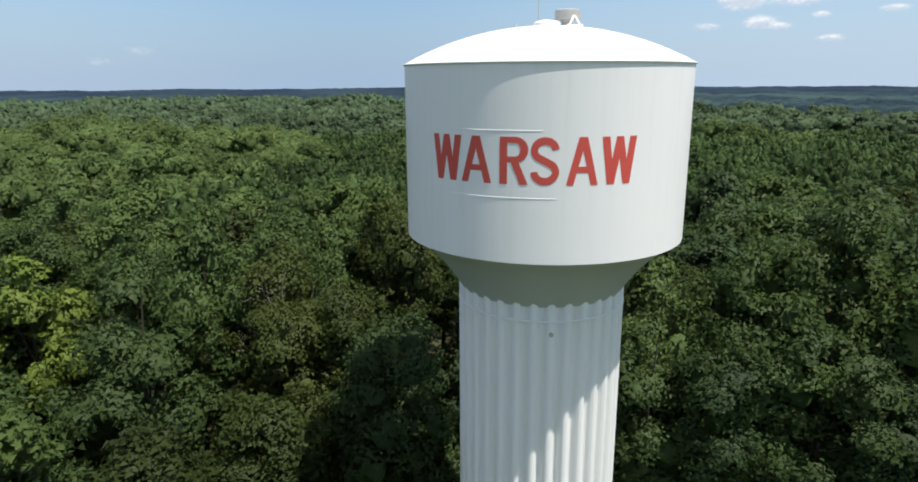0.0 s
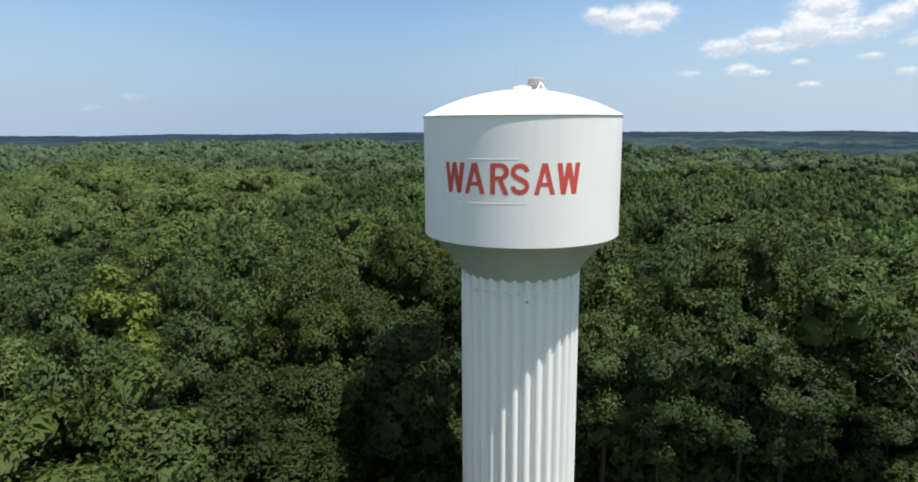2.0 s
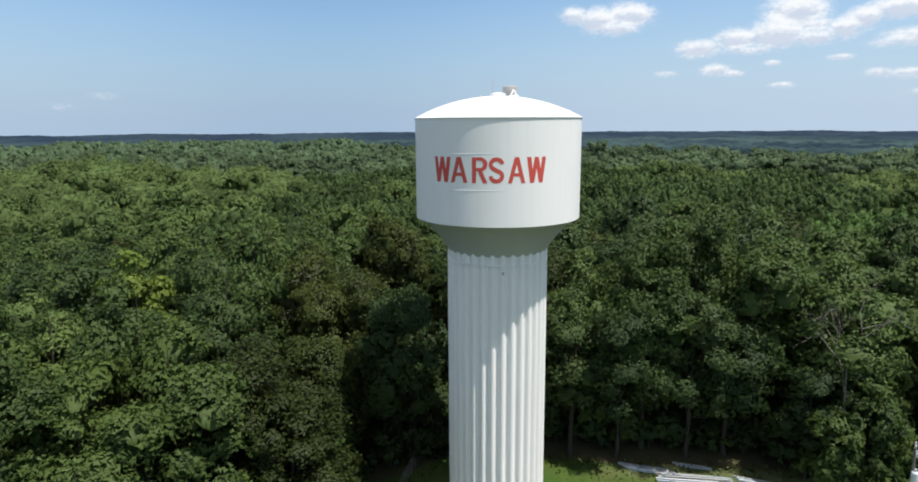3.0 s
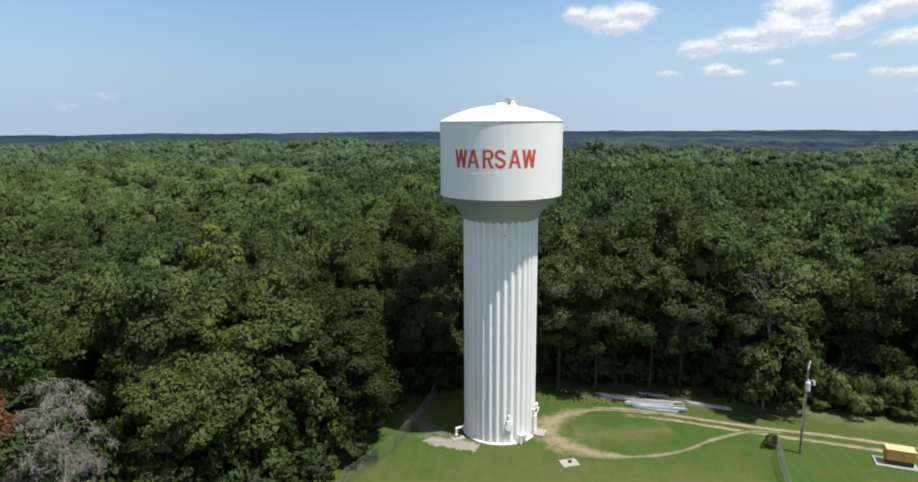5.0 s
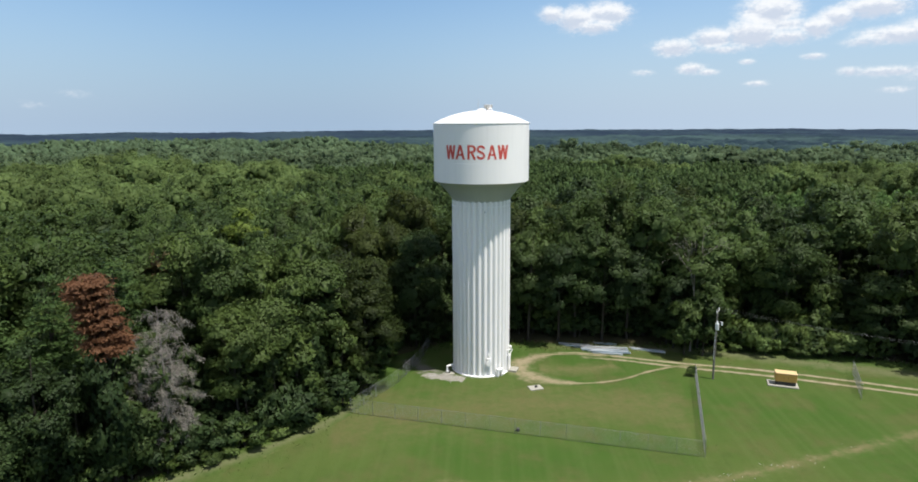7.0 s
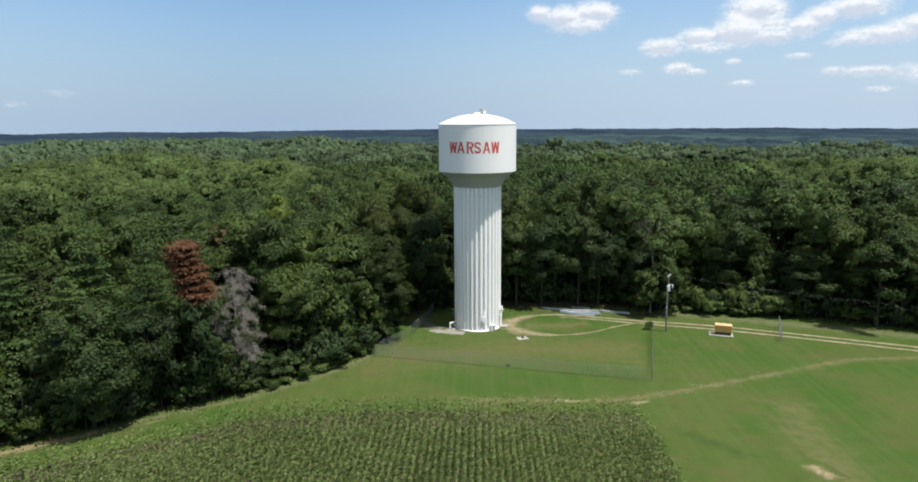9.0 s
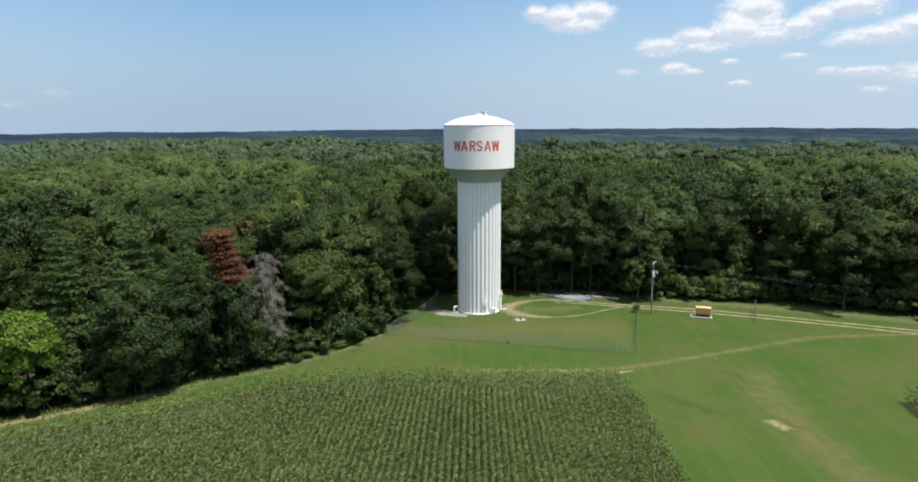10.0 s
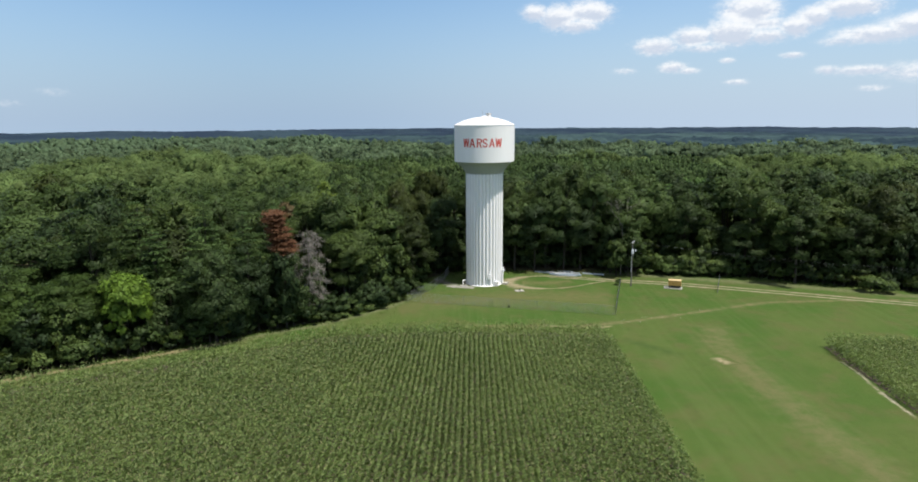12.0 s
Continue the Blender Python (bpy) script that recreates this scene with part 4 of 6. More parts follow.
def bare_tree(x, y, height, seed, label):
    rng = np.random.default_rng(seed)
    t = thing("bare_tree", x, y, 0, 0, label, "tree")
    verts, faces = [], []
    tube(verts, faces, [(0, 0, -0.2), (0.2, 0, height * 0.28), (0, 0.1, height * 0.52)], [0.17, 0.13, 0.10], 7)
    part("trunk", tube_mesh("trunk", verts, faces, DEAD_WOOD), DEAD_WOOD, t)
    verts, faces = [], []
    for w in ((0.3, 0, 1), (-0.34, 0.1, 1), (0.0, 0.1, 1.1)):
        forked_limbs(rng, (0, 0.1, height * rng.uniform(0.38, 0.52)), w, height * 0.2, 0.06, 3, verts, faces)
    part("limb_crown", tube_mesh("limb_crown", verts, faces, DEAD_WOOD), DEAD_WOOD, t, "pale leafless forked limbs")


# trees that stand out: x, y, height, crown radius
MID_GREEN = [(-20.5, 24.0, 21.4, 5.4), (-26.8, 12.6, 15.6, 4.0), (-24.8, 19.0, 20.8, 5.2), (-30.0, 19.5, 22.8, 4.8), (-35.5, 23.0, 22.8, 5.2), (21.5, 46.2, 24.4, 4.6), (28.2, 47.5, 27.0, 5.0), (-69, 2.0, 21.8, 5.0), (-61, 25, 24.3, 5.2), (-52, 23.6, 23.6, 5.0), (69, 30.5, 24.4, 5.6), (55.4, 38.0, 20.6, 5.2), (75, 22, 17.6, 5.2), (86.7, 19.4, 17.0, 5.2), (-84, 0, 17, 5.2)]
DARK_GREEN = [(13.6, 43.6, 19.0, 4.6), (26.0, 42.0, 19.5, 4.8), (8.2, 46.0, 20.0, 4.6), (18.6, 42.6, 17.5, 4.4), (-22.4, 41.0, 23.4, 5.4), (67.0, 30.0, 13.2, 4.6), (61, 48, 21, 5.4), (-5.4, 42.6, 19.8, 4.4), (30.4, 42.6, 17.6, 4.6), (36.4, 37.2, 12.5, 3.2), (40.2, 36.8, 11.5, 3.2), (-47.6, -3.4, 16.5, 4.8), (-43.0, 1.4, 15.8, 4.4)]
OLIVE_GREEN = [(-12.6, 26.8, 14.5, 4.4), (-15.8, 26.8, 18.6, 4.8), (-13.4, 37.0, 16.0, 4.4), (-15.0, 51.0, 22.0, 4.4), (-9.4, 49.6, 19.8, 3.8), (-12.8, 46.6, 19.3, 3.8), (-4.6, 56.4, 23.8, 4.4), (7.0, 47.5, 20.5, 4.6), (11.0, 49.0, 21.5, 4.6)]
PALE_GREEN = [(21.8, 44.4, 19.6, 5.0), (15.5, 48.8, 22.4, 4.6), (-33.0, 31.5, 22.0, 5.4), (-42.0, 28.0, 21.0, 5.0), (-25.5, 29.0, 24.0, 4.8), (-21.2, 52.2, 26.2, 4.6), (-18.2, 61.6, 26.0, 4.6), (-8.8, 71.5, 25.6, 4.8), (-14.0, 66.5, 24.0, 4.4), (41.0, 41.0, 23.0, 6.2), (33.8, 44.0, 26.4, 5.6), (49.5, 43.0, 22.0, 5.4), (-63, 85, 20.8, 6.0), (-55, 88, 21.5, 6.0), (-29, 58, 23.0, 4.6), (-37.5, 69, 23.6, 5.4), (-48, 72, 21.5, 5.4), (-57, 75, 21.0, 5.4), (-70, 78, 20.5, 5.6), (-45, 59, 20.5, 5.0), (-54, 62, 20.5, 5.2), (-76, 88, 21.0, 5.6)]
FRESH_GREEN = [(-69, -7.4, 13.6, 4.8), (-82, -14, 11.5, 4.8), (-74, -9.5, 12.5, 4.8), (-65.0, -3.0, 12.0, 4.4), (-78, -7.0, 15.0, 4.8)]
GREEN_PINES = [(-51.0, 6.8, 22.3, 4.6), (-57.8, 0.6, 18.4, 4.6), (-44.6, 9.0, 19.8, 4.2), (-39.6, 14.0, 20.6, 4.2), (-66.0, 15.8, 21.4, 4.8), (-50.4, -1.0, 17.8, 4.4), (-74, 9, 21.0, 4.8)]


def build_woods():
    rng = np.random.default_rng(5)
    count, size = 17500, 0.27
    shapes = {"a": (1, 5.0, 22, 1.6, 34), "b": (2, 5.0, 22, 2.2, 30), "c": (3, 5.0, 22, 1.2, 38), "skirt": (4, 5.0, 22, 0.6, 38)}

    def kind(shape, mat, name, label, seed=0):
        k, r, h, b, n = shapes[shape]
        return broad_tree(name, 100 + k + seed * 17, r, h, b, n, count, size, mat, label)

    mid = [kind("a", LEAF_BROAD, "oak_tree", "tall leafy mid-green oak tree near the forest edge"), kind("b", LEAF_BROAD, "oak_tree", "broad mid-green oak tree in full summer leaf"), kind("skirt", LEAF_BROAD, "oak_tree", "green oak tree with leaves down to the ground")]
    dark = [kind("c", LEAF_DEEP, "hickory_tree", "tall dark green broadleaf tree in full leaf", 1), kind("skirt", LEAF_DEEP, "hickory_tree", "dark green tree with leafy boughs down to the ground", 2)]
    olive = [kind("b", LEAF_OLIVE, "locust_tree", "olive-green broadleaf tree in full leaf", 3)]
    pale = [kind("a", LEAF_PALE, "poplar_tree", "tall pale green tulip poplar with a lumpy crown", 4), kind("c", LEAF_PALE, "poplar_tree", "pale green poplar with a wide rounded crown", 5)]
    fresh = [kind("skirt", LEAF_FRESH, "maple_tree", "fresh green maple with leaves down to the ground", 6)]
    pines = [pine_tree("pine_tree", 61, 5.0, 22, 4, 14, 14000, 0.30, LEAF_PINE, "green pine with flat layered boughs"), pine_tree("pine_tree", 62, 5.0, 22, 3, 15, 14000, 0.30, LEAF_PINE, "dark green pine with layered boughs")]
    taken = []

    def stand(ob, x, y, h, r, h0=22.0, r0=5.0):
        copy_thing(ob, pose(x, y, land(x, y), 0, 0, rng.uniform(0, 360)) @ Matrix.Diagonal((r / r0, r / r0, h / h0, 1)))
        taken.append((x, y, r))

    for spots, kinds in ((MID_GREEN, mid), (DARK_GREEN, dark), (OLIVE_GREEN, olive), (PALE_GREEN, pale), (FRESH_GREEN, fresh), (GREEN_PINES, pines)):
        for i, (x, y, h, r) in enumerate(spots):
            stand(kinds[i % len(kinds)], x, y, h + 0.6, r * 1.08)
    # single trees of their own kind
    for ob, x, y in ((broad_tree("young_maple", 71, 4.1, 14.0, 2, 22, 9000, 0.32, LEAF_BRIGHT, "bright lime-green young tree at the forest edge", spread=(0.22, 0.48)), -60.6, -6.6),
                     (broad_tree("yellowing_tree", 72, 4.2, 22.6, 8, 26, 9000, 0.36, LEAF_YELLOW, "tree with yellowing leaves among green trees", spread=(0.28, 0.42)), -33.3, 47.2),
                     (pine_tree("rust_brown_pine", 75, 1.95, 21.2, 14.2, 15, 17000, 0.27, LEAF_RUST, "dead pine with rust-brown needles on flat boughs", 0.3, 0.3, -0.24), -36.7, 4.4),
                     (broad_tree("rust_tinged_tree", 74, 3.0, 20.5, 10, 18, 5000, 0.36, LEAF_DULL, "dying tree with brown withered leaves"), -40.0, 30.0)):
        ob.matrix_world = pose(x, y, land(x, y))
        taken.append((x, y, 3.5))
    dead_tree(-32.8, 7.4, 17.6)
    taken.append((-32.6, 7.6, 3.0))
    bare_tree(38.4, 35.4, 24.5, 405, "leafless pale dead tree in front of green woods")
    bare_tree(-14.2, 49.2, 24.5, 406, "bare pale limbs of a dying forest tree")
    taken.append((38.4, 35.4, 1.5))
    # the rest of the near woods
    inner = [broad_tree("forest_tree", 31 + i, 5.0, 22, b, n, 4300, 0.43, mat, lab, 4, low=-0.1) for i, (b, n, mat, lab) in enumerate((
        (9, 28, LEAF_BROAD, "forest tree with a rounded green crown"),
        (10, 24, LEAF_DEEP, "forest tree with a dark green crown"),
        (9, 32, LEAF_DEEP, "broad dark green crown among the forest trees"),
        (10, 26, LEAF_OLIVE, "olive-green crown among the forest trees"),
        (9, 26, LEAF_PALE, "pale green crown among the forest trees")))]
    step = 8.0
    for i in range(-16, 20):
        for j in range(-8, 13):
            x = i * step + rng.uniform(-2.6, 2.6) + (j % 2) * step / 2
            y = j * step + rng.uniform(-2.4, 2.4)
            depth = y - edge_y(x)
            if depth < 2.4 or y > 93 - 22 * min(1.0, max(0.0, (x - 48) / 14)) or x < -123 or x > 150:
                continue
            if any((x - a) ** 2 + (y - b) ** 2 < (0.62 * (r + 4.4)) ** 2 for a, b, r in taken):
                continue
            h, r = rng.uniform(16.0, 24.5), rng.uniform(4.3, 5.9)
            if depth < 8:
                h *= 0.72
                stand((mid + dark)[int(rng.choice([2, 4, 0, 3], p=[0.35, 0.35, 0.15, 0.15]))], x, y, h, r * 0.95)
            elif (y < 60 and abs(x) < 48) or depth < 13:
                stand((mid + dark + olive)[int(rng.choice(6, p=[0.27, 0.27, 0.2, 0.09, 0.05, 0.12] if x > 36 else [1 / 6] * 6))], x, y, h, r)
            else:
                light = x < -24
                stand(inner[int(rng.choice(5, p=[0.36, 0.07, 0.07, 0.12, 0.38] if light else [0.28, 0.26, 0.2, 0.14, 0.12]))], x, y, h, r * 1.1)
    # low skirted trees close the edge of the woods
    young = [broad_tree("young_tree", 91 + i, 3.0, 9.0, 0.2, 22, 2700, 0.37, m, lab, 3, low=-0.6) for i, (m, lab) in enumerate(((LEAF_BROAD, "young green tree with leaves down to the ground"), (LEAF_DEEP, "young dark green tree at the forest edge"), (LEAF_WEED, "young light green tree at the forest edge")))]
    spots = [(x, 1.6, 4.5, 4.5, 11.5) for x in np.arange(-104, 104, 2.7)] + [(x, 5.0, 9.0, 7.0, 13.0) for x in np.arange(-104, 104, 3.8)]
    for x, d0, d1, h0, h1 in spots:
        x += rng.uniform(-0.8, 0.8)
        y = edge_y(x) + rng.uniform(d0, d1) + (4.0 if 6 < x < 36 else 0.0)
        if math.hypot(x - TX, y - TY) < 9 or math.hypot(x + 60.6, y + 7.5) < 4.2 or math.hypot(x + 32.0, y - 5.0) < 4.0:
            continue
        h, r = rng.uniform(h0, h1), rng.uniform(2.2, 3.4)
        # two stretches favour the dark leaf colour, standing in for deep shade
        copy_thing(young[int(rng.choice(3, p=[0.12, 0.86, 0.02] if -34 < x < -6 or 8 < x < 38 else [0.38, 0.56, 0.06]))], pose(x, y, land(x, y), 0, 0, rng.uniform(0, 360)) @ Matrix.Diagonal((r / 3, r / 3, h / 9, 1)))
    for px, py, h in ((-36.7, 3.0, 14.6), (-35.6, 4.2, 9.5), (-39.6, 2.4, 12.5), (-37.8, 6.5, 13.5), (-35.4, 7.0, 13.0), (1.0, 46.5, 10.0), (-3.4, 43.6, 7.5), (-6.2, 42.0, 8.5), (-0.4, 44.6, 8.0), (-2.5, 47.5, 11.0), (0.0, 50.5, 13.0), (-4.0, 51.0, 13.0)):
        copy_thing(young[1], pose(px, py, 0, 0, 0, px * 50) @ Matrix.Diagonal((0.95, 0.95, h / 9, 1)))
    # saplings in the gaps of the near woods
    slim = [broad_tree("sapling", 95 + i, 3.0, 9.0, 0.2, 16, 1300, 0.52, m, lab, 3, low=-0.5) for i, (m, lab) in enumerate(((LEAF_BROAD, "slender green sapling among the forest trees"), (LEAF_DEEP, "slender dark green sapling among the forest trees"), (LEAF_WEED, "light green sapling among the forest trees")))]
    for x in np.arange(-96, 112, 3.8):
        for y in np.arange(-12, 76 if x > 40 else 60, 3.8):
            px, py = x + rng.uniform(-1, 1), y + rng.uniform(-1, 1)
            if py - edge_y(px) < 8 or  any((px - a) ** 2 + (py - b) ** 2 < (0.66 * r + 0.6) ** 2 for a, b, r in taken):
                continue
            h = rng.uniform(6.5, 11.5)
            copy_thing(slim[int(rng.choice(3, p=[0.45, 0.4, 0.15]))], pose(px, py, land(px, py), 0, 0, rng.uniform(0, 360)) @ Matrix.Diagonal((1.1, 1.1, h / 9, 1)))
            taken.append((px, py, 3.0))
    # undergrowth along the edge of the woods
    bushes = [broad_tree("shrub", 81 + i, 1.5, 2.6, 0.1, 9, 700, 0.32, m, lab, 2, low=-0.2) for i, (m, lab) in enumerate(((LEAF_WEED, "light green shrub at the edge of the woods"), (LEAF_BROAD, "green leafy bush at the forest edge"), (LEAF_DEEP, "dark green bush under the forest edge")))]
    for px, py, h in ((36.8, 33.8, 9.0), (39.4, 33.2, 10.5), (41.6, 34.0, 9.5)):
        copy_thing(young[0], pose(px, py, 0, 0, 0, px * 50) @ Matrix.Diagonal((1.0, 1.0, h / 9, 1)))
    # sunlit brush standing out in front of the trees
    brush = broad_tree("brush", 88, 3.0, 5.0, 0.1, 18, 2600, 0.34, LEAF_BRUSH, "sunlit light green brush in front of the trees", 3, low=-0.2)
    brush_spots = [(43.3, 35.4, 0.8, 1.2), (45.2, 34.2, 1.0, 1.4), (60.6, 30.6, 2.9, 4.4), (62.6, 29.8, 1.8, 3.0), (86.4, 12.6, 2.6, 3.6), (89.0, 10.8, 2.0, 2.6), (-66.5, -11.2, 3.0, 4.0), (-70.5, -13.0, 2.6, 3.4), (-28.2, 6.4, 1.2, 1.5), (-26.6, 8.0, 1.0, 1.2), (-24.4, 10.0, 0.9, 1.6), (-22.0, 12.0, 1.3, 1.5), (-20.8, 13.0, 1.0, 1.1), (-18.6, 15.4, 0.9, 1.3), (-16.4, 18.0, 1.1, 1.3), (34.2, 25.5, 0.8, 1.5)]
    for i in range(24):
        px = 46.5 + i * 0.55 + rng.uniform(-0.5, 0.5)
        brush_spots.append((px, float(np.interp(px, [46, 50, 60], [34.2, 32.0, 31.0])) + rng.uniform(-0.6, 3.0), rng.uniform(1.2, 2.3), rng.uniform(1.6, 5.2)))
    for px, py, r, h in brush_spots:
        copy_thing(brush, pose(px, py, 0, 0, 0, rng.uniform(0, 360)) @ Matrix.Diagonal((r / 3, r / 3, h / 5, 1)))
    for i in range(290):
        x = rng.uniform(-90, 100)
        y = edge_y(x) + abs(rng.normal()) * 2.0 + (4.2 if 6 < x < 36 else 0.2)
        if 2 < x < 12:
            continue
        k = rng.uniform(0.7, 1.7) * (1.3 if 38 < x < 60 else 1.0)
        # same stretches: shade at the edge's foot put into darker bush leaves
        copy_thing(bushes[int(rng.choice(3, p=[0.08, 0.3, 0.62] if -34 < x < -6 or 8 < x < 38 else [0.3, 0.4, 0.3]))], pose(x, y, land(x, y), 0, 0, rng.uniform(0, 360)) @ Matrix.Diagonal((k, k, k * rng.uniform(0.8, 1.3), 1)))
    for ob in mid + dark + olive + pale + fresh + pines + inner + bushes + young + slim + [brush]:
        for o in (*ob.children_recursive, ob):
            bpy.data.objects.remove(o)


build_woods()


def lump_mass(rng, xs, ys, tops, radii, lobes, rings, seg, drop=0.9):
    """Solid uneven crowns, each of several domed lobes: vertices and faces."""
    n = len(xs) * lobes
    pick = np.repeat(np.arange(len(xs)), lobes)
    d = sphere_points(rng, n, 0.0)
    d[::lobes] = (0, 0, 1)
    reach = radii[pick] * rng.uniform(0.35, 0.68, n)
    lr = radii[pick] * rng.uniform(0.36, 0.58, n)
    cx, cy = xs[pick] + d[:, 0] * reach, ys[pick] + d[:, 1] * reach
    cz = tops[pick] - lr - (1 - d[:, 2]) * radii[pick] * drop
    els = np.radians(np.linspace(90, -35, rings + 1))[1:]
    unit = [(0, 0, 1.0)]
    for i, e in enumerate(els):
        for k in range(seg):
            a = 2 * math.pi * (k + 0.5 * (i % 2)) / seg
            unit.append((math.cos(e) * math.cos(a), math.cos(e) * math.sin(a), math.sin(e)))
    unit = np.array(unit)
    m = len(unit)
    turn = rng.uniform(0, 2 * np.pi, n)[:, None]
    ux = unit[None, :, 0] * np.cos(turn) - unit[None, :, 1] * np.sin(turn)
    uy = unit[None, :, 0] * np.sin(turn) + unit[None, :, 1] * np.cos(turn)
    size = lr[:, None] * rng.uniform(0.72, 1.22, (n, m))
    v = np.stack([cx[:, None] + ux * size, cy[:, None] + uy * size, cz[:, None] + unit[None, :, 2] * size], 2).reshape(-1, 3)
    # normals between those of the lobe and those of the whole crown
    nv = np.stack([ux, uy, np.broadcast_to(unit[None, :, 2], ux.shape)], 2).reshape(-1, 3)
    heart = np.repeat(np.stack([xs[pick], ys[pick], tops[pick] - radii[pick] * 1.1], 1), m, axis=0)
    whole = v - heart
    nv = nv * 0.55 + np.array([0, 0, 0.25]) + 0.6 * whole / np.maximum(1e-6, np.linalg.norm(whole, axis=1, keepdims=True))
    nv /= np.linalg.norm(nv, axis=1, keepdims=True)
    f = [(0, 1 + k, 1 + (k + 1) % seg) for k in range(seg)]
    for i in range(rings - 1):
        p, q = 1 + i * seg, 1 + (i + 1) * seg
        for k in range(seg):
            j = (k + 1) % seg
            f += [(p + k, q + k, q + j), (p + k, q + j, p + j)]
    f = (np.array(f)[None] + (np.arange(n) * m)[:, None, None]).reshape(-1, 3)
    return v, f, nv


def leafy_mass(rng, xs, ys, tops, radii, leaves, size, boughs, depth):
    """Crowns of leaf sprays over dense boughs, turned and scaled from a few patterns: vertices, faces and soft normals."""
    patterns = []
    for _ in range(5):
        pos, nrm, soft, c, r = crown_points(rng, 5.0, -depth, 0.0, boughs, leaves, low=0.0, spread=(0.28, 0.5), flat=0.9)
        patterns.append((pos, nrm, soft, *bough_cores(rng, c, r, 5.0, -depth, 0.0, 0.9, 0.66, 5, (38, -25) if leaves < 500 else (45, 5, -45))))
    verts, faces, normals, count = [], [], [], 0
    for x, y, z, r in zip(xs, ys, tops, radii):
        pos, nrm, soft, kv, kf, kn = patterns[int(rng.integers(0, 5))]
        a, k = rng.uniform(0, 2 * np.pi), r / 5.0
        turn = np.array([[math.cos(a), math.sin(a), 0], [-math.sin(a), math.cos(a), 0], [0, 0, 1]])
        grow, spot = np.array([k, k, 0.5 + 0.5 * k]), np.array([x, y, z])
        v, f = leaf_cards(rng, (pos * grow) @ turn + spot, nrm @ turn, size)
        verts += [v, (kv * grow) @ turn + spot]
        faces += [f + count, kf + count + len(v)]
        normals += [np.repeat(soft @ turn, 3, axis=0), kn @ turn]
        count += len(v) + len(kv)
    return np.concatenate(verts), np.concatenate(faces), np.concatenate(normals)


def spire_mass(rng, xs, ys, tops, radii, seg=6, rings=4):
    """Ragged pointed conifer crowns."""
    n = len(xs)
    ks = np.linspace(0, 1, rings + 1)[1:]
    m = 1 + rings * seg
    v = np.zeros((n, m, 3))
    v[:, 0] = np.stack([xs, ys, tops], 1)
    for i, k in enumerate(ks):
        a = 2 * np.pi * (np.arange(seg)[None] + 0.5 * (i % 2)) / seg + rng.uniform(0, 1, (n, 1))
        w = radii[:, None] * k ** 0.6 * rng.uniform(0.55, 1.25, (n, seg))
        cols = slice(1 + i * seg, 1 + (i + 1) * seg)
        v[:, cols, 0], v[:, cols, 1] = xs[:, None] + np.cos(a) * w, ys[:, None] + np.sin(a) * w
        v[:, cols, 2] = tops[:, None] - radii[:, None] * 1.8 * k + rng.normal(size=(n, seg)) * 0.4
    f = [(0, 1 + k, 1 + (k + 1) % seg) for k in range(seg)]
    for i in range(rings - 1):
        p, q = 1 + i * seg, 1 + (i + 1) * seg
        for k in range(seg):
            j = (k + 1) % seg
            f += [(p + k, q + k, q + j), (p + k, q + j, p + j)]
    f = (np.array(f)[None] + (np.arange(n) * m)[:, None, None]).reshape(-1, 3)
    return v.reshape(-1, 3), f


def leaf_fringe(rng, v, f, per, size):
    """Loose leaf sprays standing off a crown surface, so that its outline is ragged."""
    tri = v[f]
    nrm = np.cross(tri[:, 1] - tri[:, 0], tri[:, 2] - tri[:, 0])
    area = np.linalg.norm(nrm, axis=1)
    nrm /= np.maximum(1e-6, area[:, None])
    pick = rng.choice(len(f), int(len(f) * per), p=area / area.sum())
    w = rng.dirichlet((1, 1, 1), len(pick))
    pos = (tri[pick] * w[:, :, None]).sum(1) + nrm[pick] * rng.uniform(0.0, 0.6, (len(pick), 1)) * size
    fv, ff = leaf_cards(rng, pos, nrm[pick] + rng.normal(size=pos.shape) * 0.55, size)
    v2, f2 = np.concatenate([v, fv]), np.concatenate([f, ff + len(v)])
    return v2, f2


def wedge_spots(rng, r0, r1, area, half=47.0, cx=-10.0, cy=-70.0):
    """Spots on a jittered grid in a wedge of the land ahead."""
    step = math.sqrt(area)
    g = np.arange(-r1, r1, step)
    x, y = np.meshgrid(g, g[g > -r1 * 0.2])
    x = x + (np.arange(x.shape[0]) % 2)[:, None] * step / 2
    x, y = x.ravel() + rng.uniform(-0.36, 0.36, x.size) * step, y.ravel() + rng.uniform(-0.36, 0.36, x.size) * step
    r, a = np.hypot(x, y), np.degrees(np.arctan2(x, y))
    k = (r > r0) & (r < r1) & (a > -half + 6) & (a < half + 8)
    return cx + x[k], cy + y[k]


def in_pines(x, y):
    grove = np.sin(x * 0.035 + 1.2) * np.sin(y * 0.045 + 0.6) + 0.5 * np.sin(x * 0.09 + y * 0.05) > 0.78
    return (y > 93 - 24 * np.clip((x - 48) / 14, 0, 1)) & (y < 265 + 20 * np.sin(x * 0.03)) & (x > -48 + (y - 93) * 0.1 + 9 * np.sin(y * 0.05)) & (x < np.where(y < 128, 150, 100 + (y - 93) * 0.4)) & ~(grove & (y > 150))


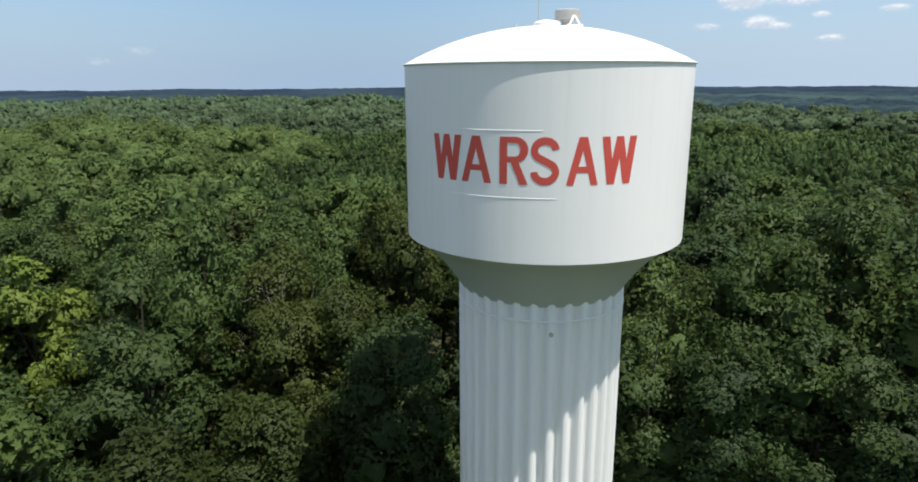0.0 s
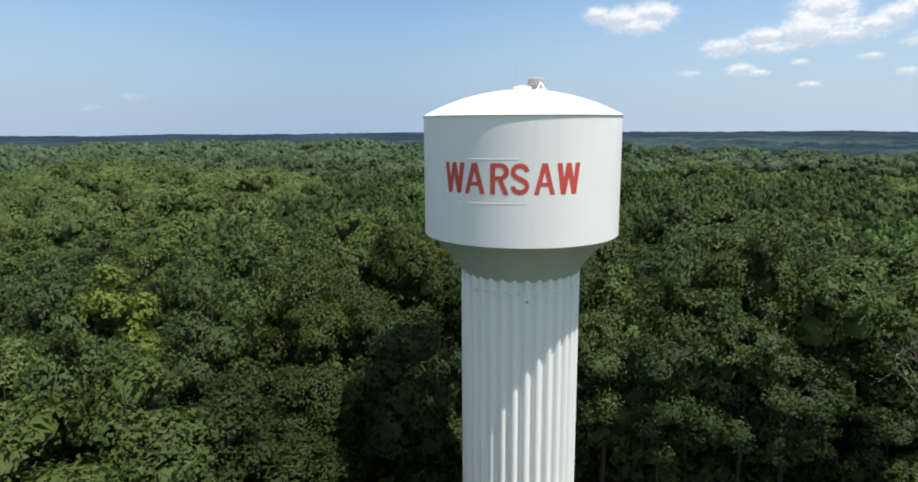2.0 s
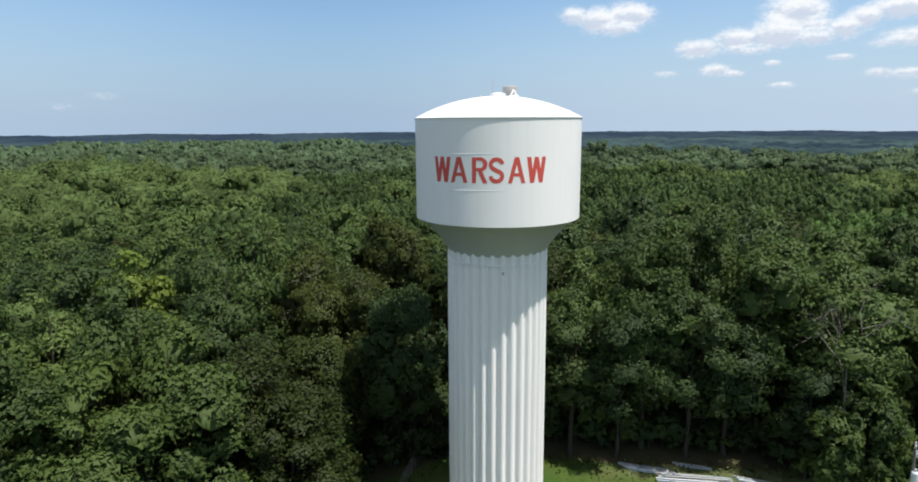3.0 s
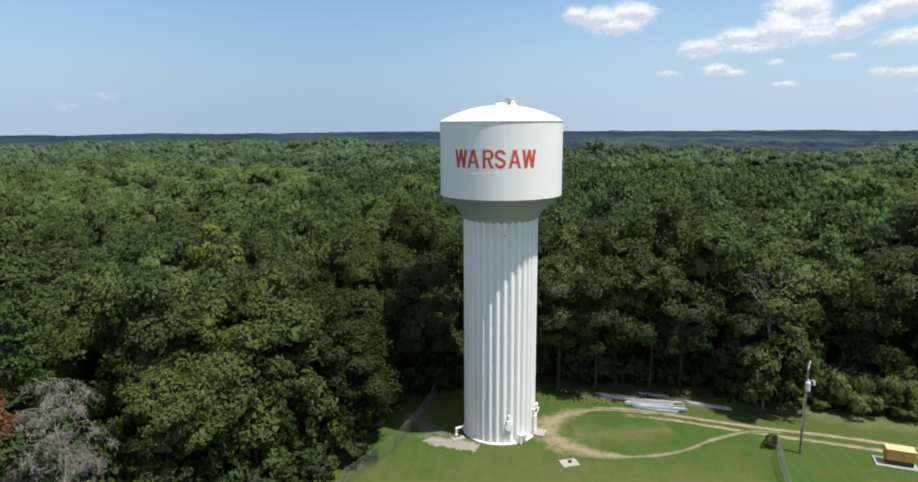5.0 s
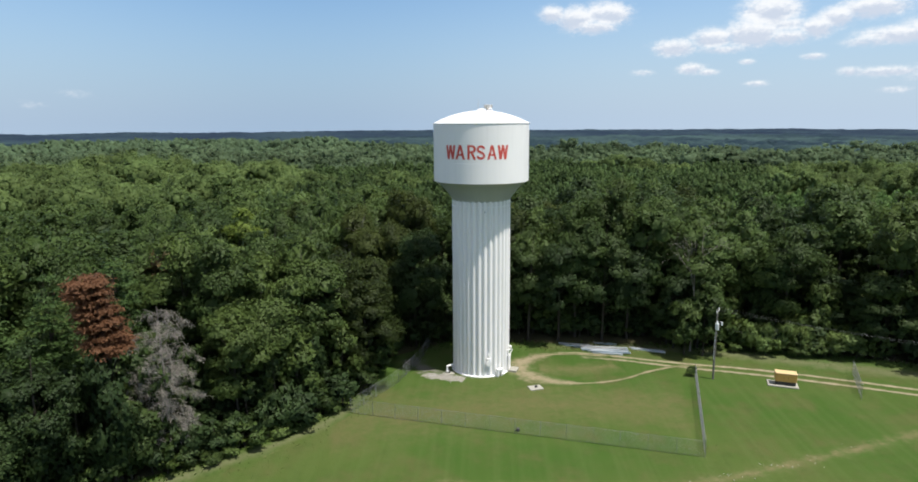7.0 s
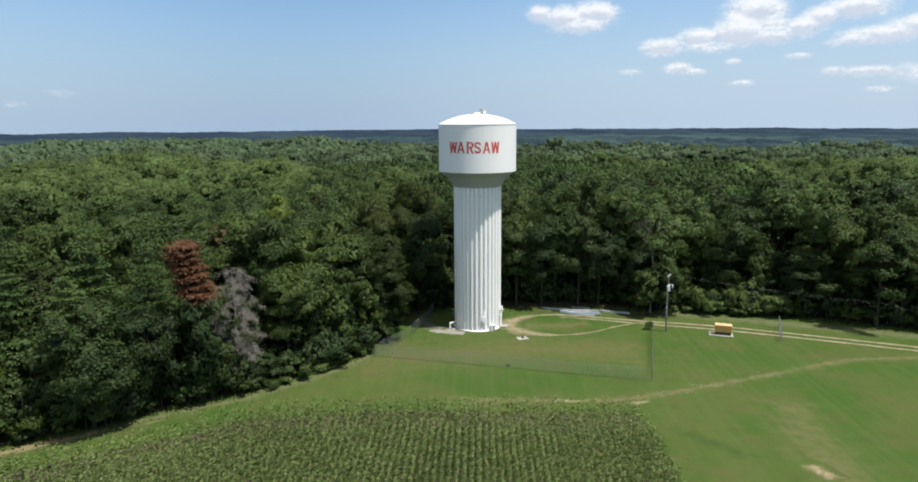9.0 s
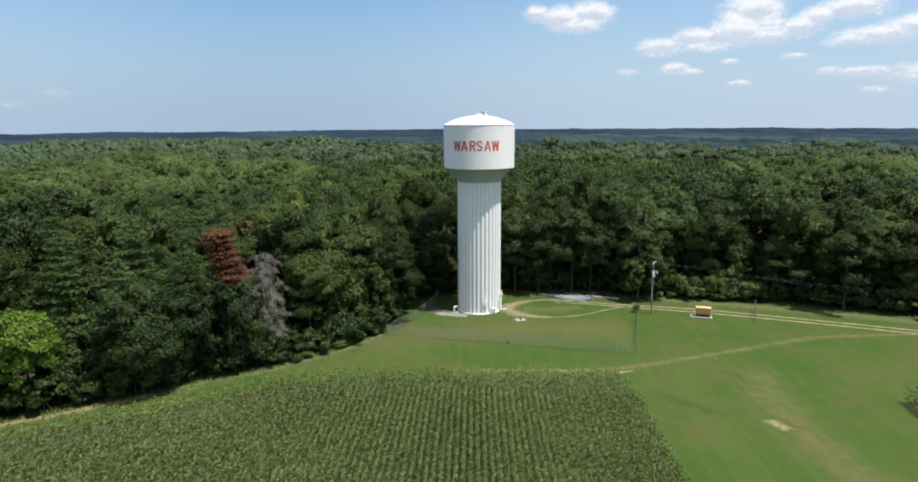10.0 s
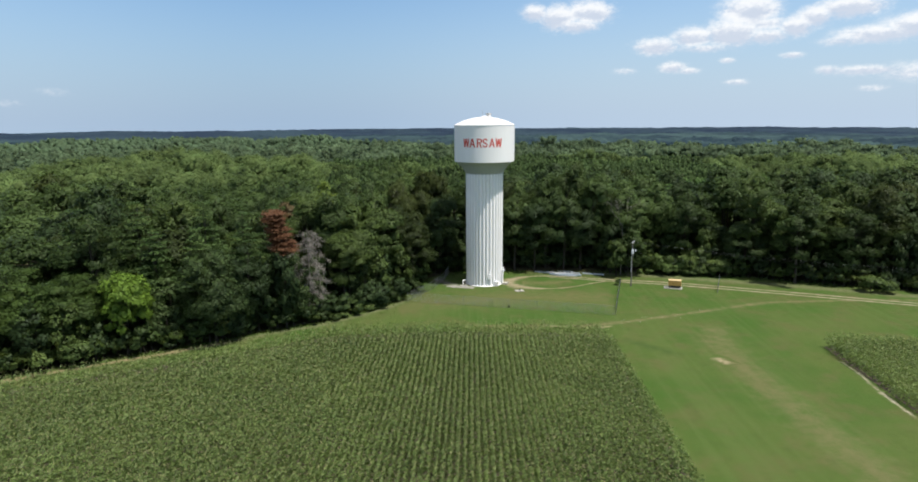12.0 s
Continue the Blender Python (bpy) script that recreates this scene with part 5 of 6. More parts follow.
def build_far_woods():
    rng = np.random.default_rng(77)
    level = np.vectorize(land)
    x, y = wedge_spots(rng, 130, 420, 6.4)
    k = in_pines(x, y)
    x, y = x[k], y[k]
    bright = (x > 46) & (y < 128 + 12 * np.sin(x * 0.06)) & (x < 150)
    old = ~bright
    v, f = spire_mass(rng, x[old], y[old], level(x[old], y[old]) + rng.uniform(14.8, 19.2, int(old.sum())) + 1.6 * np.sin(x[old] * 0.11) * np.sin(y[old] * 0.09 + 1), rng.uniform(1.0, 1.9, int(old.sum())), 5, 3)
    v, f = leaf_fringe(rng, v, f, 1.7, 0.46)
    tagged(new("pine_plantation", mesh_from("pine_plantation", v, f, PINE_MASS)), "dense plantation of young dark green pines", "pine woods", kind="stuff")
    # the nearer corner of the plantation is younger, brighter growth
    v, f = spire_mass(rng, x[bright], y[bright], level(x[bright], y[bright]) + rng.uniform(11.5, 16.5, int(bright.sum())), rng.uniform(1.1, 2.1, int(bright.sum())), 6, 4)
    v, f = leaf_fringe(rng, v, f, 3.0, 0.42)
    tagged(new("young_pines", mesh_from("young_pines", v, f, PINE_YOUNG)), "bright green young pines at the corner of the plantation", "pine woods", kind="stuff")
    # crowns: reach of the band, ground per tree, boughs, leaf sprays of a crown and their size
    bands = ((160, 330, 80, 16, 800, 0.60, LEAF_MIDDLE_HAZE, "middle_forest"), (330, 700, 125, 8, 80, 1.2, LEAF_FAR_HAZE, "distant_forest"), (700, 1400, 120, 4, 0, 1.4, LEAF_FAR_HAZE, "remote_forest"))
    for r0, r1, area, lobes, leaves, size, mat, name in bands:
        x, y = wedge_spots(rng, r0, r1, area)
        az, r = np.degrees(np.arctan2(x + 17.3, y + 113.5)), np.hypot(x + 10, y + 70)
        lane = (np.abs(az - 28.2) < 0.7) & (y > 560) & (y < 870)
        # woods coloured dark blue for haze begin farther off on one side
        turn = np.array([noise.noise(Vector((a * 0.006, b * 0.006, 2.0))) for a, b in zip(x, y)])
        start = 585 + 700 * np.clip((5 - az) / 20, 0, 1) + turn * 190
        k = ~in_pines(x, y) & ~lane & ((y > 93) | (np.abs(x - 2) > 126)) & (y > np.interp(x, [p[0] for p in EDGE], [p[1] for p in EDGE]) + 4)
        k &= r < start
        x, y = x[k], y[k]
        # stands of differing height
        rise = np.array([noise.noise(Vector((a * 0.012, b * 0.012, 9.0))) + 0.7 * noise.noise(Vector((a * 0.04, b * 0.04, 4.0))) for a, b in zip(x, y)]) * (6.5 if r0 < 300 else 8.0)
        wide = (0.55 + 0.8 * rng.uniform(0, 1, len(x)) ** 2) * math.sqrt(area) * 0.7
        tops = level(x, y) + (18.2 if r0 < 300 else 20.0) + np.where(x > 20, 2.6, 0.0) * (r0 < 300) + rise + rng.uniform(-2.4, 2.4, len(x))
        if leaves:
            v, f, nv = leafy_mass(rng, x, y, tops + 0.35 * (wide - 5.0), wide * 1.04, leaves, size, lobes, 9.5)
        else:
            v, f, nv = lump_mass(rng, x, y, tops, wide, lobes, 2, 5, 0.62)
        tagged(new(name, mesh_from(name, v, f, mat, normals=nv)), "broadleaf forest canopy stretching into the distance, its leaf colour paled for haze", "forest", kind="stuff")
    # far woods in haze-blue colours: one rough canopy, rising out of the nearer forest
    rings, angles = [530 * 1.008 ** i for i in range(134)], np.radians(np.arange(-44, 52, 0.42))
    verts, faces = [], []
    for r in rings:
        for a in angles:
            px, py = -10 + r * math.sin(a) + rng.uniform(-1.5, 1.5), -70 + r * math.cos(a) + rng.uniform(-1.5, 1.5)
            az = math.degrees(math.atan2(px + 17.3, py + 113.5))
            start = 585 + 700 * min(1.0, max(0.0, (5 - az) / 20)) + noise.noise(Vector((px * 0.006, py * 0.006, 2.0))) * 190
            h = 17.5 + abs(noise.noise(Vector((px * 0.07, py * 0.07, 1.0)))) * 6.0 + noise.noise(Vector((px * 0.014, py * 0.014, 5.0))) * 5.0
            lane = abs(az - 28.2) < 0.7 and 560 < py < 870
            verts.append((px, py, land(px, py) + (9.0 if lane else h + rng.uniform(-1.8, 1.8) - 12.0 * min(1.0, max(0.0, (start - r) / 12)))))
    m = len(angles)
    for i in range(len(rings) - 1):
        for j in range(m - 1):
            q = i * m + j
            faces.append((q, q + 1, q + m + 1, q + m))
    tagged(new("far_forest", mesh_from("far_forest", np.array(verts), faces, HAZED_REMOTE_WOODS, smooth=True)), "woods far off towards the horizon, coloured dark blue for haze", "forest", kind="stuff")
    # lower storey that fills the gaps between the crowns
    verts, faces = [], []
    angles = np.radians(np.arange(-48, 54, 0.6))
    rings = [158 * 1.045 ** i for i in range(52)]
    for r in rings:
        for a in angles:
            px, py = -10 + r * math.sin(a), -70 + r * math.cos(a)
            verts.append((px, py, land(px, py) + (6.0 if 40 < px < 160 and py < 140 else 13.4 if py > 96 or abs(px - 2) > 128 else 1.0) + noise.noise(Vector((px * 0.1, py * 0.1, 2.0))) * 2.0))
    m = len(angles)
    for i in range(len(rings) - 1):
        for j in range(m - 1):
            q = i * m + j
            cy = (verts[q][1] + verts[q + m][1]) / 2
            if cy > 97 or abs(verts[q][0] - 2) > 130 and cy > 20:
                faces.append((q, q + 1, q + m + 1, q + m))
    tagged(new("forest_understorey", mesh_from("forest_understorey", np.array(verts), faces, LEAF_MIDDLE_HAZE, smooth=True)), "dense green lower storey beneath the forest canopy", "forest", kind="stuff")
    # rolling wooded horizon, its haze and cloud shadow in the colour
    rings = [1300 * 1.035 ** i for i in range(38)]
    angles = np.radians(np.arange(-50, 56, 0.2))
    verts, faces = [], []
    for r in rings:
        for a in angles:
            px, py = -10 + r * math.sin(a), -70 + r * math.cos(a)
            h = noise.noise(Vector((px * 0.03, py * 0.03, 1.0))) * 3.5 + noise.noise(Vector((px * 0.008, py * 0.008, 5.0))) * 3.0
            verts.append((px, py, land(px, py) + 15 + h + rng.uniform(-1.0, 1.0)))
    m = len(angles)
    for i in range(len(rings) - 1):
        for j in range(m - 1):
            a = i * m + j
            faces.append((a, a + 1, a + m + 1, a + m))
    tagged(new("horizon_woods", mesh_from("horizon_woods", np.array(verts), faces, HAZED_FAR_WOODS)), "wooded hills on the horizon, coloured dark blue for haze and cloud shadow", "hills", kind="structure")


build_far_woods()


# ---- corn ----
def build_corn(name, origin, along, across, inside, spacing, label, low=0.38, stray=0.07):
    rng = np.random.default_rng(9)
    d, e = np.array(along) / np.linalg.norm(along), np.array(across) / np.linalg.norm(across)
    rows = np.arange(-20, 160) * 0.76
    steps = np.arange(-20, 130, spacing)
    gx, gy = np.meshgrid(rows, steps)
    x = origin[0] + e[0] * gx + d[0] * gy
    y = origin[1] + e[1] * gx + d[1] * gy
    x, y = x.ravel() + rng.normal(size=x.size) * stray, y.ravel() + rng.normal(size=x.size) * stray
    k = inside(x, y)
    x, y = x[k], y[k]
    n, per = len(x), 9
    h = rng.uniform(1.85, 2.65, n) + 0.25 * np.sin(x * 0.21) * np.sin(y * 0.17 + 2)
    pick = np.repeat(np.arange(n), per)
    a = rng.uniform(0, 2 * np.pi, n * per)
    q = np.tile(np.linspace(low, 0.95, per), n)
    out = np.stack([np.cos(a), np.sin(a), np.zeros(n * per)], 1)
    side = np.stack([-np.sin(a), np.cos(a), np.zeros(n * per)], 1)
    base = np.stack([x[pick], y[pick], h[pick] * q], 1)
    ln = (0.54 - 0.2 * q)[:, None] * rng.uniform(0.6, 1.35, (n * per, 1))
    mid = base + out * ln * 0.55 + np.array([0, 0, 0.22]) * ln
    tip = base + out * ln * 1.15 - np.array([0, 0, 0.28]) * ln
    w = 0.035 + 0.035 * rng.uniform(0, 1, (n * per, 1))
    v = np.stack([base + side * w, tip, mid - side * w], 1).reshape(-1, 3)
    f = np.arange(n * per * 3).reshape(-1, 3)
    # tassels
    top = np.stack([x, y, h], 1)
    lean = rng.normal(size=(n, 3)) * np.array([0.12, 0.12, 0.04])
    tv = np.stack([top + np.array([-0.03, 0, 0.0]), top + np.array([0.03, 0.02, 0.0]), top + np.array([0, 0, 0.22]) + lean], 1).reshape(-1, 3)
    crop = tagged(new(name, mesh_from(name, v, f, LEAF_CORN)), label, "corn crop", kind="stuff")
    part("tassels", mesh_from("tassels", tv, np.arange(n * 3).reshape(-1, 3), TASSEL), TASSEL, crop, "straw-coloured corn tassels")


CORN_TOP = [(-130, -48), (-100, -32.0), (-71, -20.0), (-45.6, -10.6), (-28, -2.8), (-9, -2.9), (19.5, -7.2)]


def main_field(x, y):
    top = np.interp(x, [p[0] for p in CORN_TOP], [p[1] for p in CORN_TOP])
    return (y < top - 7.0) & (x < 19.6 + (y + 6.8) * 0.130) & (y > -72) & (x > -80)


def headland(x, y):
    top = np.interp(x, [p[0] for p in CORN_TOP], [p[1] for p in CORN_TOP])
    return (y < top) & (y >= top - 6.6) & (x < 19.6 + (y + 6.8) * 0.130) & (x > -84)


def build_soil(name, pts, label):
    """Bare ploughed ground under a crop."""
    bm = bmesh.new()
    bm.faces.new([bm.verts.new((x, y, 0.03)) for x, y in pts])
    bmesh.ops.triangulate(bm, faces=bm.faces)
    tagged(new(name, mesh_of(name, bm, SOIL)), label, "field soil", kind="structure")


build_soil("field_soil", [(-84, -72), (11.2, -72), (19.6, -7.3), *[p for p in reversed(CORN_TOP[2:-1])], (-84, -25.4)], "dark brown soil between the rows of corn")
build_soil("field_soil", [(44.4, -70), (80, -70), (80, -22.8), (53.5, -18.6)], "dark brown soil under the second plot of corn")
build_corn("cornfield", (20, -74), (0.127, 0.99), (-0.99, 0.127), main_field, 0.25, "green cornfield planted in close straight rows")
build_corn("corn_headland", (20, 4), (-0.99, 0.13), (-0.13, -0.99), headland, 0.52, "green corn in cross rows along the field edge", 0.12, 0.17)
build_corn("corn_plot", (100, -84), (0.127, 0.99), (-0.99, 0.127), lambda x, y: (x > 53.4 + (y + 18.5) * 0.18) & (x < 80) & (y < -18.3 - (x - 52.6) * 0.16) & (y > -70), 0.23, "second plot of green corn beyond the mown strip", 0.2)


# ---- loose things round the clearing ----
def build_pole():
    t = thing("utility_pole", 36.7, 24.0, 0, 0, "weathered wooden utility pole with a crossarm and grey transformer", "utility pole")
    bm = bmesh.new()
    rod(bm, (0, 0, -0.2), (0, 0, 10.4), 0.15, 12, 0.1)
    part("pole", bm, POLE_WOOD, t)
    way = Vector((0.58, 0.81, 0))
    bm = bmesh.new()
    box(bm, 0, 0, 10.05, 2.4, 0.1, 0.13, 0.01, Matrix.Translation(Vector((0.13, 0.06, 0))) @ Matrix.Rotation(math.atan2(way.y, way.x), 4, "Z"))
    arm = part("crossarm", bm, ARM_WOOD, t, "sun-bleached grey crossarm")
    for k in (-1.1, -0.55, 0.55, 1.1):
        bm = bmesh.new()
        p = way * k + Vector((0.13, 0.06, 0))
        spin(bm, [(0.02, 10.1), (0.05, 10.2), (0.075, 10.22), (0.05, 10.26), (0.07, 10.3), (0.04, 10.36), (0.0, 10.37)], 10)
        bmesh.ops.translate(bm, verts=bm.verts, vec=(p.x, p.y, 0))
        part("insulator", bm, STEEL_PALE, arm, "pale ceramic insulator")
    bm = bmesh.new()
    spin(bm, [(0.0, 7.5), (0.25, 7.5), (0.27, 7.6), (0.27, 8.4), (0.22, 8.5), (0.08, 8.54), (0.06, 8.8), (0.0, 8.82)], 18)
    bmesh.ops.translate(bm, verts=bm.verts, vec=(-0.1, -0.4, 0))
    part("transformer", bm, TRANSFORMER_GREY, t, "grey cylindrical transformer can")
    bm = bmesh.new()
    box(bm, 0.7, -0.2, 8.25, 0.22, 0.2, 0.5, 0.03)
    rod(bm, (0, 0, 8.55), (0.75, -0.2, 8.55), 0.03, 6)
    part("cutout_switch", bm, TRANSFORMER_GREY, t)
    bm = bmesh.new()
    rod(bm, (-0.17, -0.1, 3.0), (-0.15, -0.1, 7.5), 0.03, 6)
    part("riser_conduit", bm, TRANSFORMER_GREY, t)


build_pole()


def build_wires():
    t = thing("overhead_wires", 36.7, 24.0, 0, 0, "thin grey overhead power wires strung from the pole", "power lines")
    for k, z0, sag in ((-1.1, 10.37, 7.6), (-0.55, 10.37, 8.2), (0.55, 10.37, 10.6), (1.1, 10.37, 12.6), (0, 7.7, 10.0)):
        dx, dy = 0.13 + 0.58 * k, 0.06 + 0.81 * k
        pts = []
        for i in range(25):
            q = i / 24
            pts.append((dx + 84.5 * q, dy - 45.6 * q, z0 - sag * q * (1 - q)))
        verts, faces = [], []
        tube(verts, faces, pts, [0.0048] * 25, 5)
        part("wire", tube_mesh("wire", verts, faces, WIRE), WIRE, t)


build_wires()


def build_generator():
    t = thing("generator_cabinet", 45.7, 21.0, 0, -24, "orange-yellow equipment cabinet on a concrete slab", "generator")
    bm = box(bmesh.new(), -0.3, 0, 0.08, 3.9, 2.2, 0.16, 0.03)
    part("slab", bm, CONCRETE, t, "pale concrete slab")
    bm = box(bmesh.new(), 0.0, 0, 0.42, 2.5, 1.15, 0.52, 0.03)
    part("skid", bm, BLACK, t, "dark recessed skid")
    bm = box(bmesh.new(), 0, 0, 1.26, 2.7, 1.35, 1.16, 0.06)
    body = part("housing", bm, ORANGE, t)
    bm = box(bmesh.new(), 0, 0, 1.88, 2.76, 1.41, 0.09, 0.03)
    part("lid", bm, TOP_CREAM, t, "pale yellow lid")
    for x in (-0.68, 0.68):
        bm = box(bmesh.new(), x, -0.68, 1.26, 1.15, 0.03, 0.95, 0.01)
        door = part("door", bm, ORANGE, body)
        part("latch", box(bmesh.new(), x + 0.42 * (1 if x < 0 else -1), -0.71, 1.26, 0.05, 0.04, 0.16, 0.01), BLACK, door)


build_generator()

manhole = thing("concrete_pad", 10.8, 23.3, 0, 12, "small pale concrete pad with a dark valve cover", "manhole")
part("slab", box(bmesh.new(), 0, 0, 0.06, 1.9, 1.5, 0.12, 0.03), CONCRETE, manhole)
part("valve_cover", rod(bmesh.new(), (0.1, 0.05, 0.1), (0.1, 0.05, 0.32), 0.2, 14), BLACK, manhole, "dark iron cover")


cap = thing("drain_cap", 6.2, 11.0, 0, 0, "small black drain cap standing in the grass", "drain cap")
bm = bmesh.new()
spin(bm, [(0.2, -0.05), (0.2, 0.22), (0.24, 0.24), (0.24, 0.32), (0.12, 0.4), (0.0, 0.42)], 14)
part("cap", bm, BLACK, cap)


def build_stones():
    """Pale stones scattered along the field path and in the gravel."""
    rng = np.random.default_rng(33)
    verts, faces = [], []
    base = [(1, 0, 0), (-1, 0, 0), (0, 1, 0), (0, -1, 0), (0, 0, 1), (0, 0, -1)]
    tris = [(0, 2, 4), (2, 1, 4), (1, 3, 4), (3, 0, 4), (2, 0, 5), (1, 2, 5), (3, 1, 5), (0, 3, 5)]
    path = [(46, 3.8), (34, 0.6), (25, -1.6), (15, -2.6), (-6, 0.6)]
    for i in range(340):
        if i < 40:
            k = rng.uniform(0, 3.99)
            a, b = path[int(k)], path[int(k) + 1]
            q = k - int(k)
            x, y, s = a[0] + (b[0] - a[0]) * q + rng.normal() * 0.7, a[1] + (b[1] - a[1]) * q + rng.normal() * 0.6, rng.uniform(0.03, 0.1)
        else:
            q = rng.uniform(0, 1)
            x, y, s = -4.0 + 4.8 * q + rng.normal() * 0.6, 29.7 - 2.2 * q + rng.normal() * 0.6, rng.uniform(0.05, 0.14)
        c = len(verts)
        for p in base:
            verts.append((x + p[0] * s * rng.uniform(0.7, 1.3), y + p[1] * s * rng.uniform(0.7, 1.3), 0.03 + p[2] * s * 0.6))
        faces += [(c + t[0], c + t[1], c + t[2]) for t in tris]
    tagged(new("loose_stones", mesh_from("loose_stones", np.array(verts), faces, STONE)), "pale loose stones in the gravel and along the path", "stones", kind="stuff")


build_stones()


def build_tufts():
    """Longer grass: rough along the woods and fence, sparse on the lawn."""
    rng = np.random.default_rng(55)
    n = 46000
    x, y = rng.uniform(-84, 90, n), rng.uniform(-44, 46, n)
    ey = np.interp(x, [p[0] for p in EDGE], [p[1] for p in EDGE])
    top = np.interp(x, [p[0] for p in CORN_TOP], [p[1] for p in CORN_TOP])
    d = ey - y
    rough = np.exp(-np.clip(d, 0, 50) / 3.0)
    keep = (d > -1.5) & (rng.uniform(0, 1, n) < 0.16 + rough) & ~((y < top + 0.3) & (x < 19.6 + (y + 6.8) * 0.13 + 0.3)) & (np.hypot(x - TX, y - TY) > 5.2)
    x, y, rough = x[keep], y[keep], rough[keep]
    m = len(x)
    h = (0.07 + 0.42 * rough) * rng.uniform(0.5, 1.4, m)
    a = rng.uniform(0, 2 * np.pi, m)
    w = 0.05 + 0.12 * rough
    z = np.zeros(m)
    lean = rng.normal(size=(m, 2)) * h[:, None] * 0.4
    v = np.stack([np.stack([x - np.cos(a) * w, y - np.sin(a) * w, z], 1), np.stack([x + np.cos(a) * w, y + np.sin(a) * w, z], 1), np.stack([x + lean[:, 0], y + lean[:, 1], h], 1)], 1).reshape(-1, 3)
    tagged(new("rough_grass", mesh_from("rough_grass", v, np.arange(m * 3).reshape(-1, 3), LEAF_WEED)), "longer rough grass along the woods and fences", "grass", kind="stuff")


build_tufts()


def build_barn():
    """A pale long building far off in a clearing."""
    x, y = 485.0, 850.0
    t = thing("distant_barn", x, y, land(x, y), -50, "tall pale farm building far off in the forest", "barn")
    part("wall", box(bmesh.new(), 0, 0, 6.5, 13, 8, 13.0), WHITE, t)
    bm = bmesh.new()
    vs = [bm.verts.new(p) for p in ((-6.8, -4.4, 12.8), (6.8, -4.4, 12.8), (6.8, 4.4, 12.8), (-6.8, 4.4, 12.8), (-6.8, 0, 19.0), (6.8, 0, 19.0))]
    for q in ((0, 1, 5, 4), (2, 3, 4, 5), (0, 4, 3), (1, 2, 5), (0, 3, 2, 1)):
        bm.faces.new([vs[i] for i in q])
    part("roof", bm, WHITE, t)


build_barn()


def build_beams():
    """A heap of long steel sections dropped on the grass."""
    rng = np.random.default_rng(21)

    def beam(x0, y0, x1, y1, z, pale):
        d = Vector((x1 - x0, y1 - y0, 0))
        ln = d.length
        bm = bmesh.new()
        box(bm, 0, 0, -0.09, ln, 0.2, 0.02)
        box(bm, 0, 0, 0.09, ln, 0.2, 0.02)
        box(bm, 0, 0, 0, ln, 0.03, 0.16)
        ob = new("steel_beam", mesh_of("steel_beam", bm, PALE_BLUE_STEEL if pale else STEEL_PALE if rng.uniform() < 0.7 else STEEL_GREY))
        ob.matrix_world = pose((x0 + x1) / 2, (y0 + y1) / 2, z, 0, 0, math.degrees(math.atan2(d.y, d.x)))
        tagged(ob, "long pale galvanised steel beam lying in a heap on the grass", "steel beam", "beams heaped beside the track")

    for i in range(5):
        beam(18.3 + 0.2 * i, 41.2 - 0.3 * i, 23.2 + 0.2 * i, 39.4 - 0.3 * i, 0.1 + 0.0 * i, i % 2 == 0)
    for i in range(16):
        k = i % 8
        o = rng.uniform(-1.1, 0.9)
        beam(21.8 + o + 0.1 * k, 38.7 - 0.37 * k + rng.uniform(-0.06, 0.06), 28.0 + o * 0.4 + rng.uniform(-1.3, 1.0), 37.4 - 0.37 * k + rng.uniform(-0.1, 0.1), 0.1 if i < 8 else 0.31, i % 3 == 0)
    for i in range(3):
        beam(29.3 + 0.1 * i, 37.9 - 0.35 * i, 34.2, 35.6 - 0.3 * i, 0.1, i == 1)
    beam(24.1, 40.9, 27.4, 39.7, 0.1, False)
    beam(24.3, 40.5, 27.7, 39.3, 0.1, True)


build_beams()


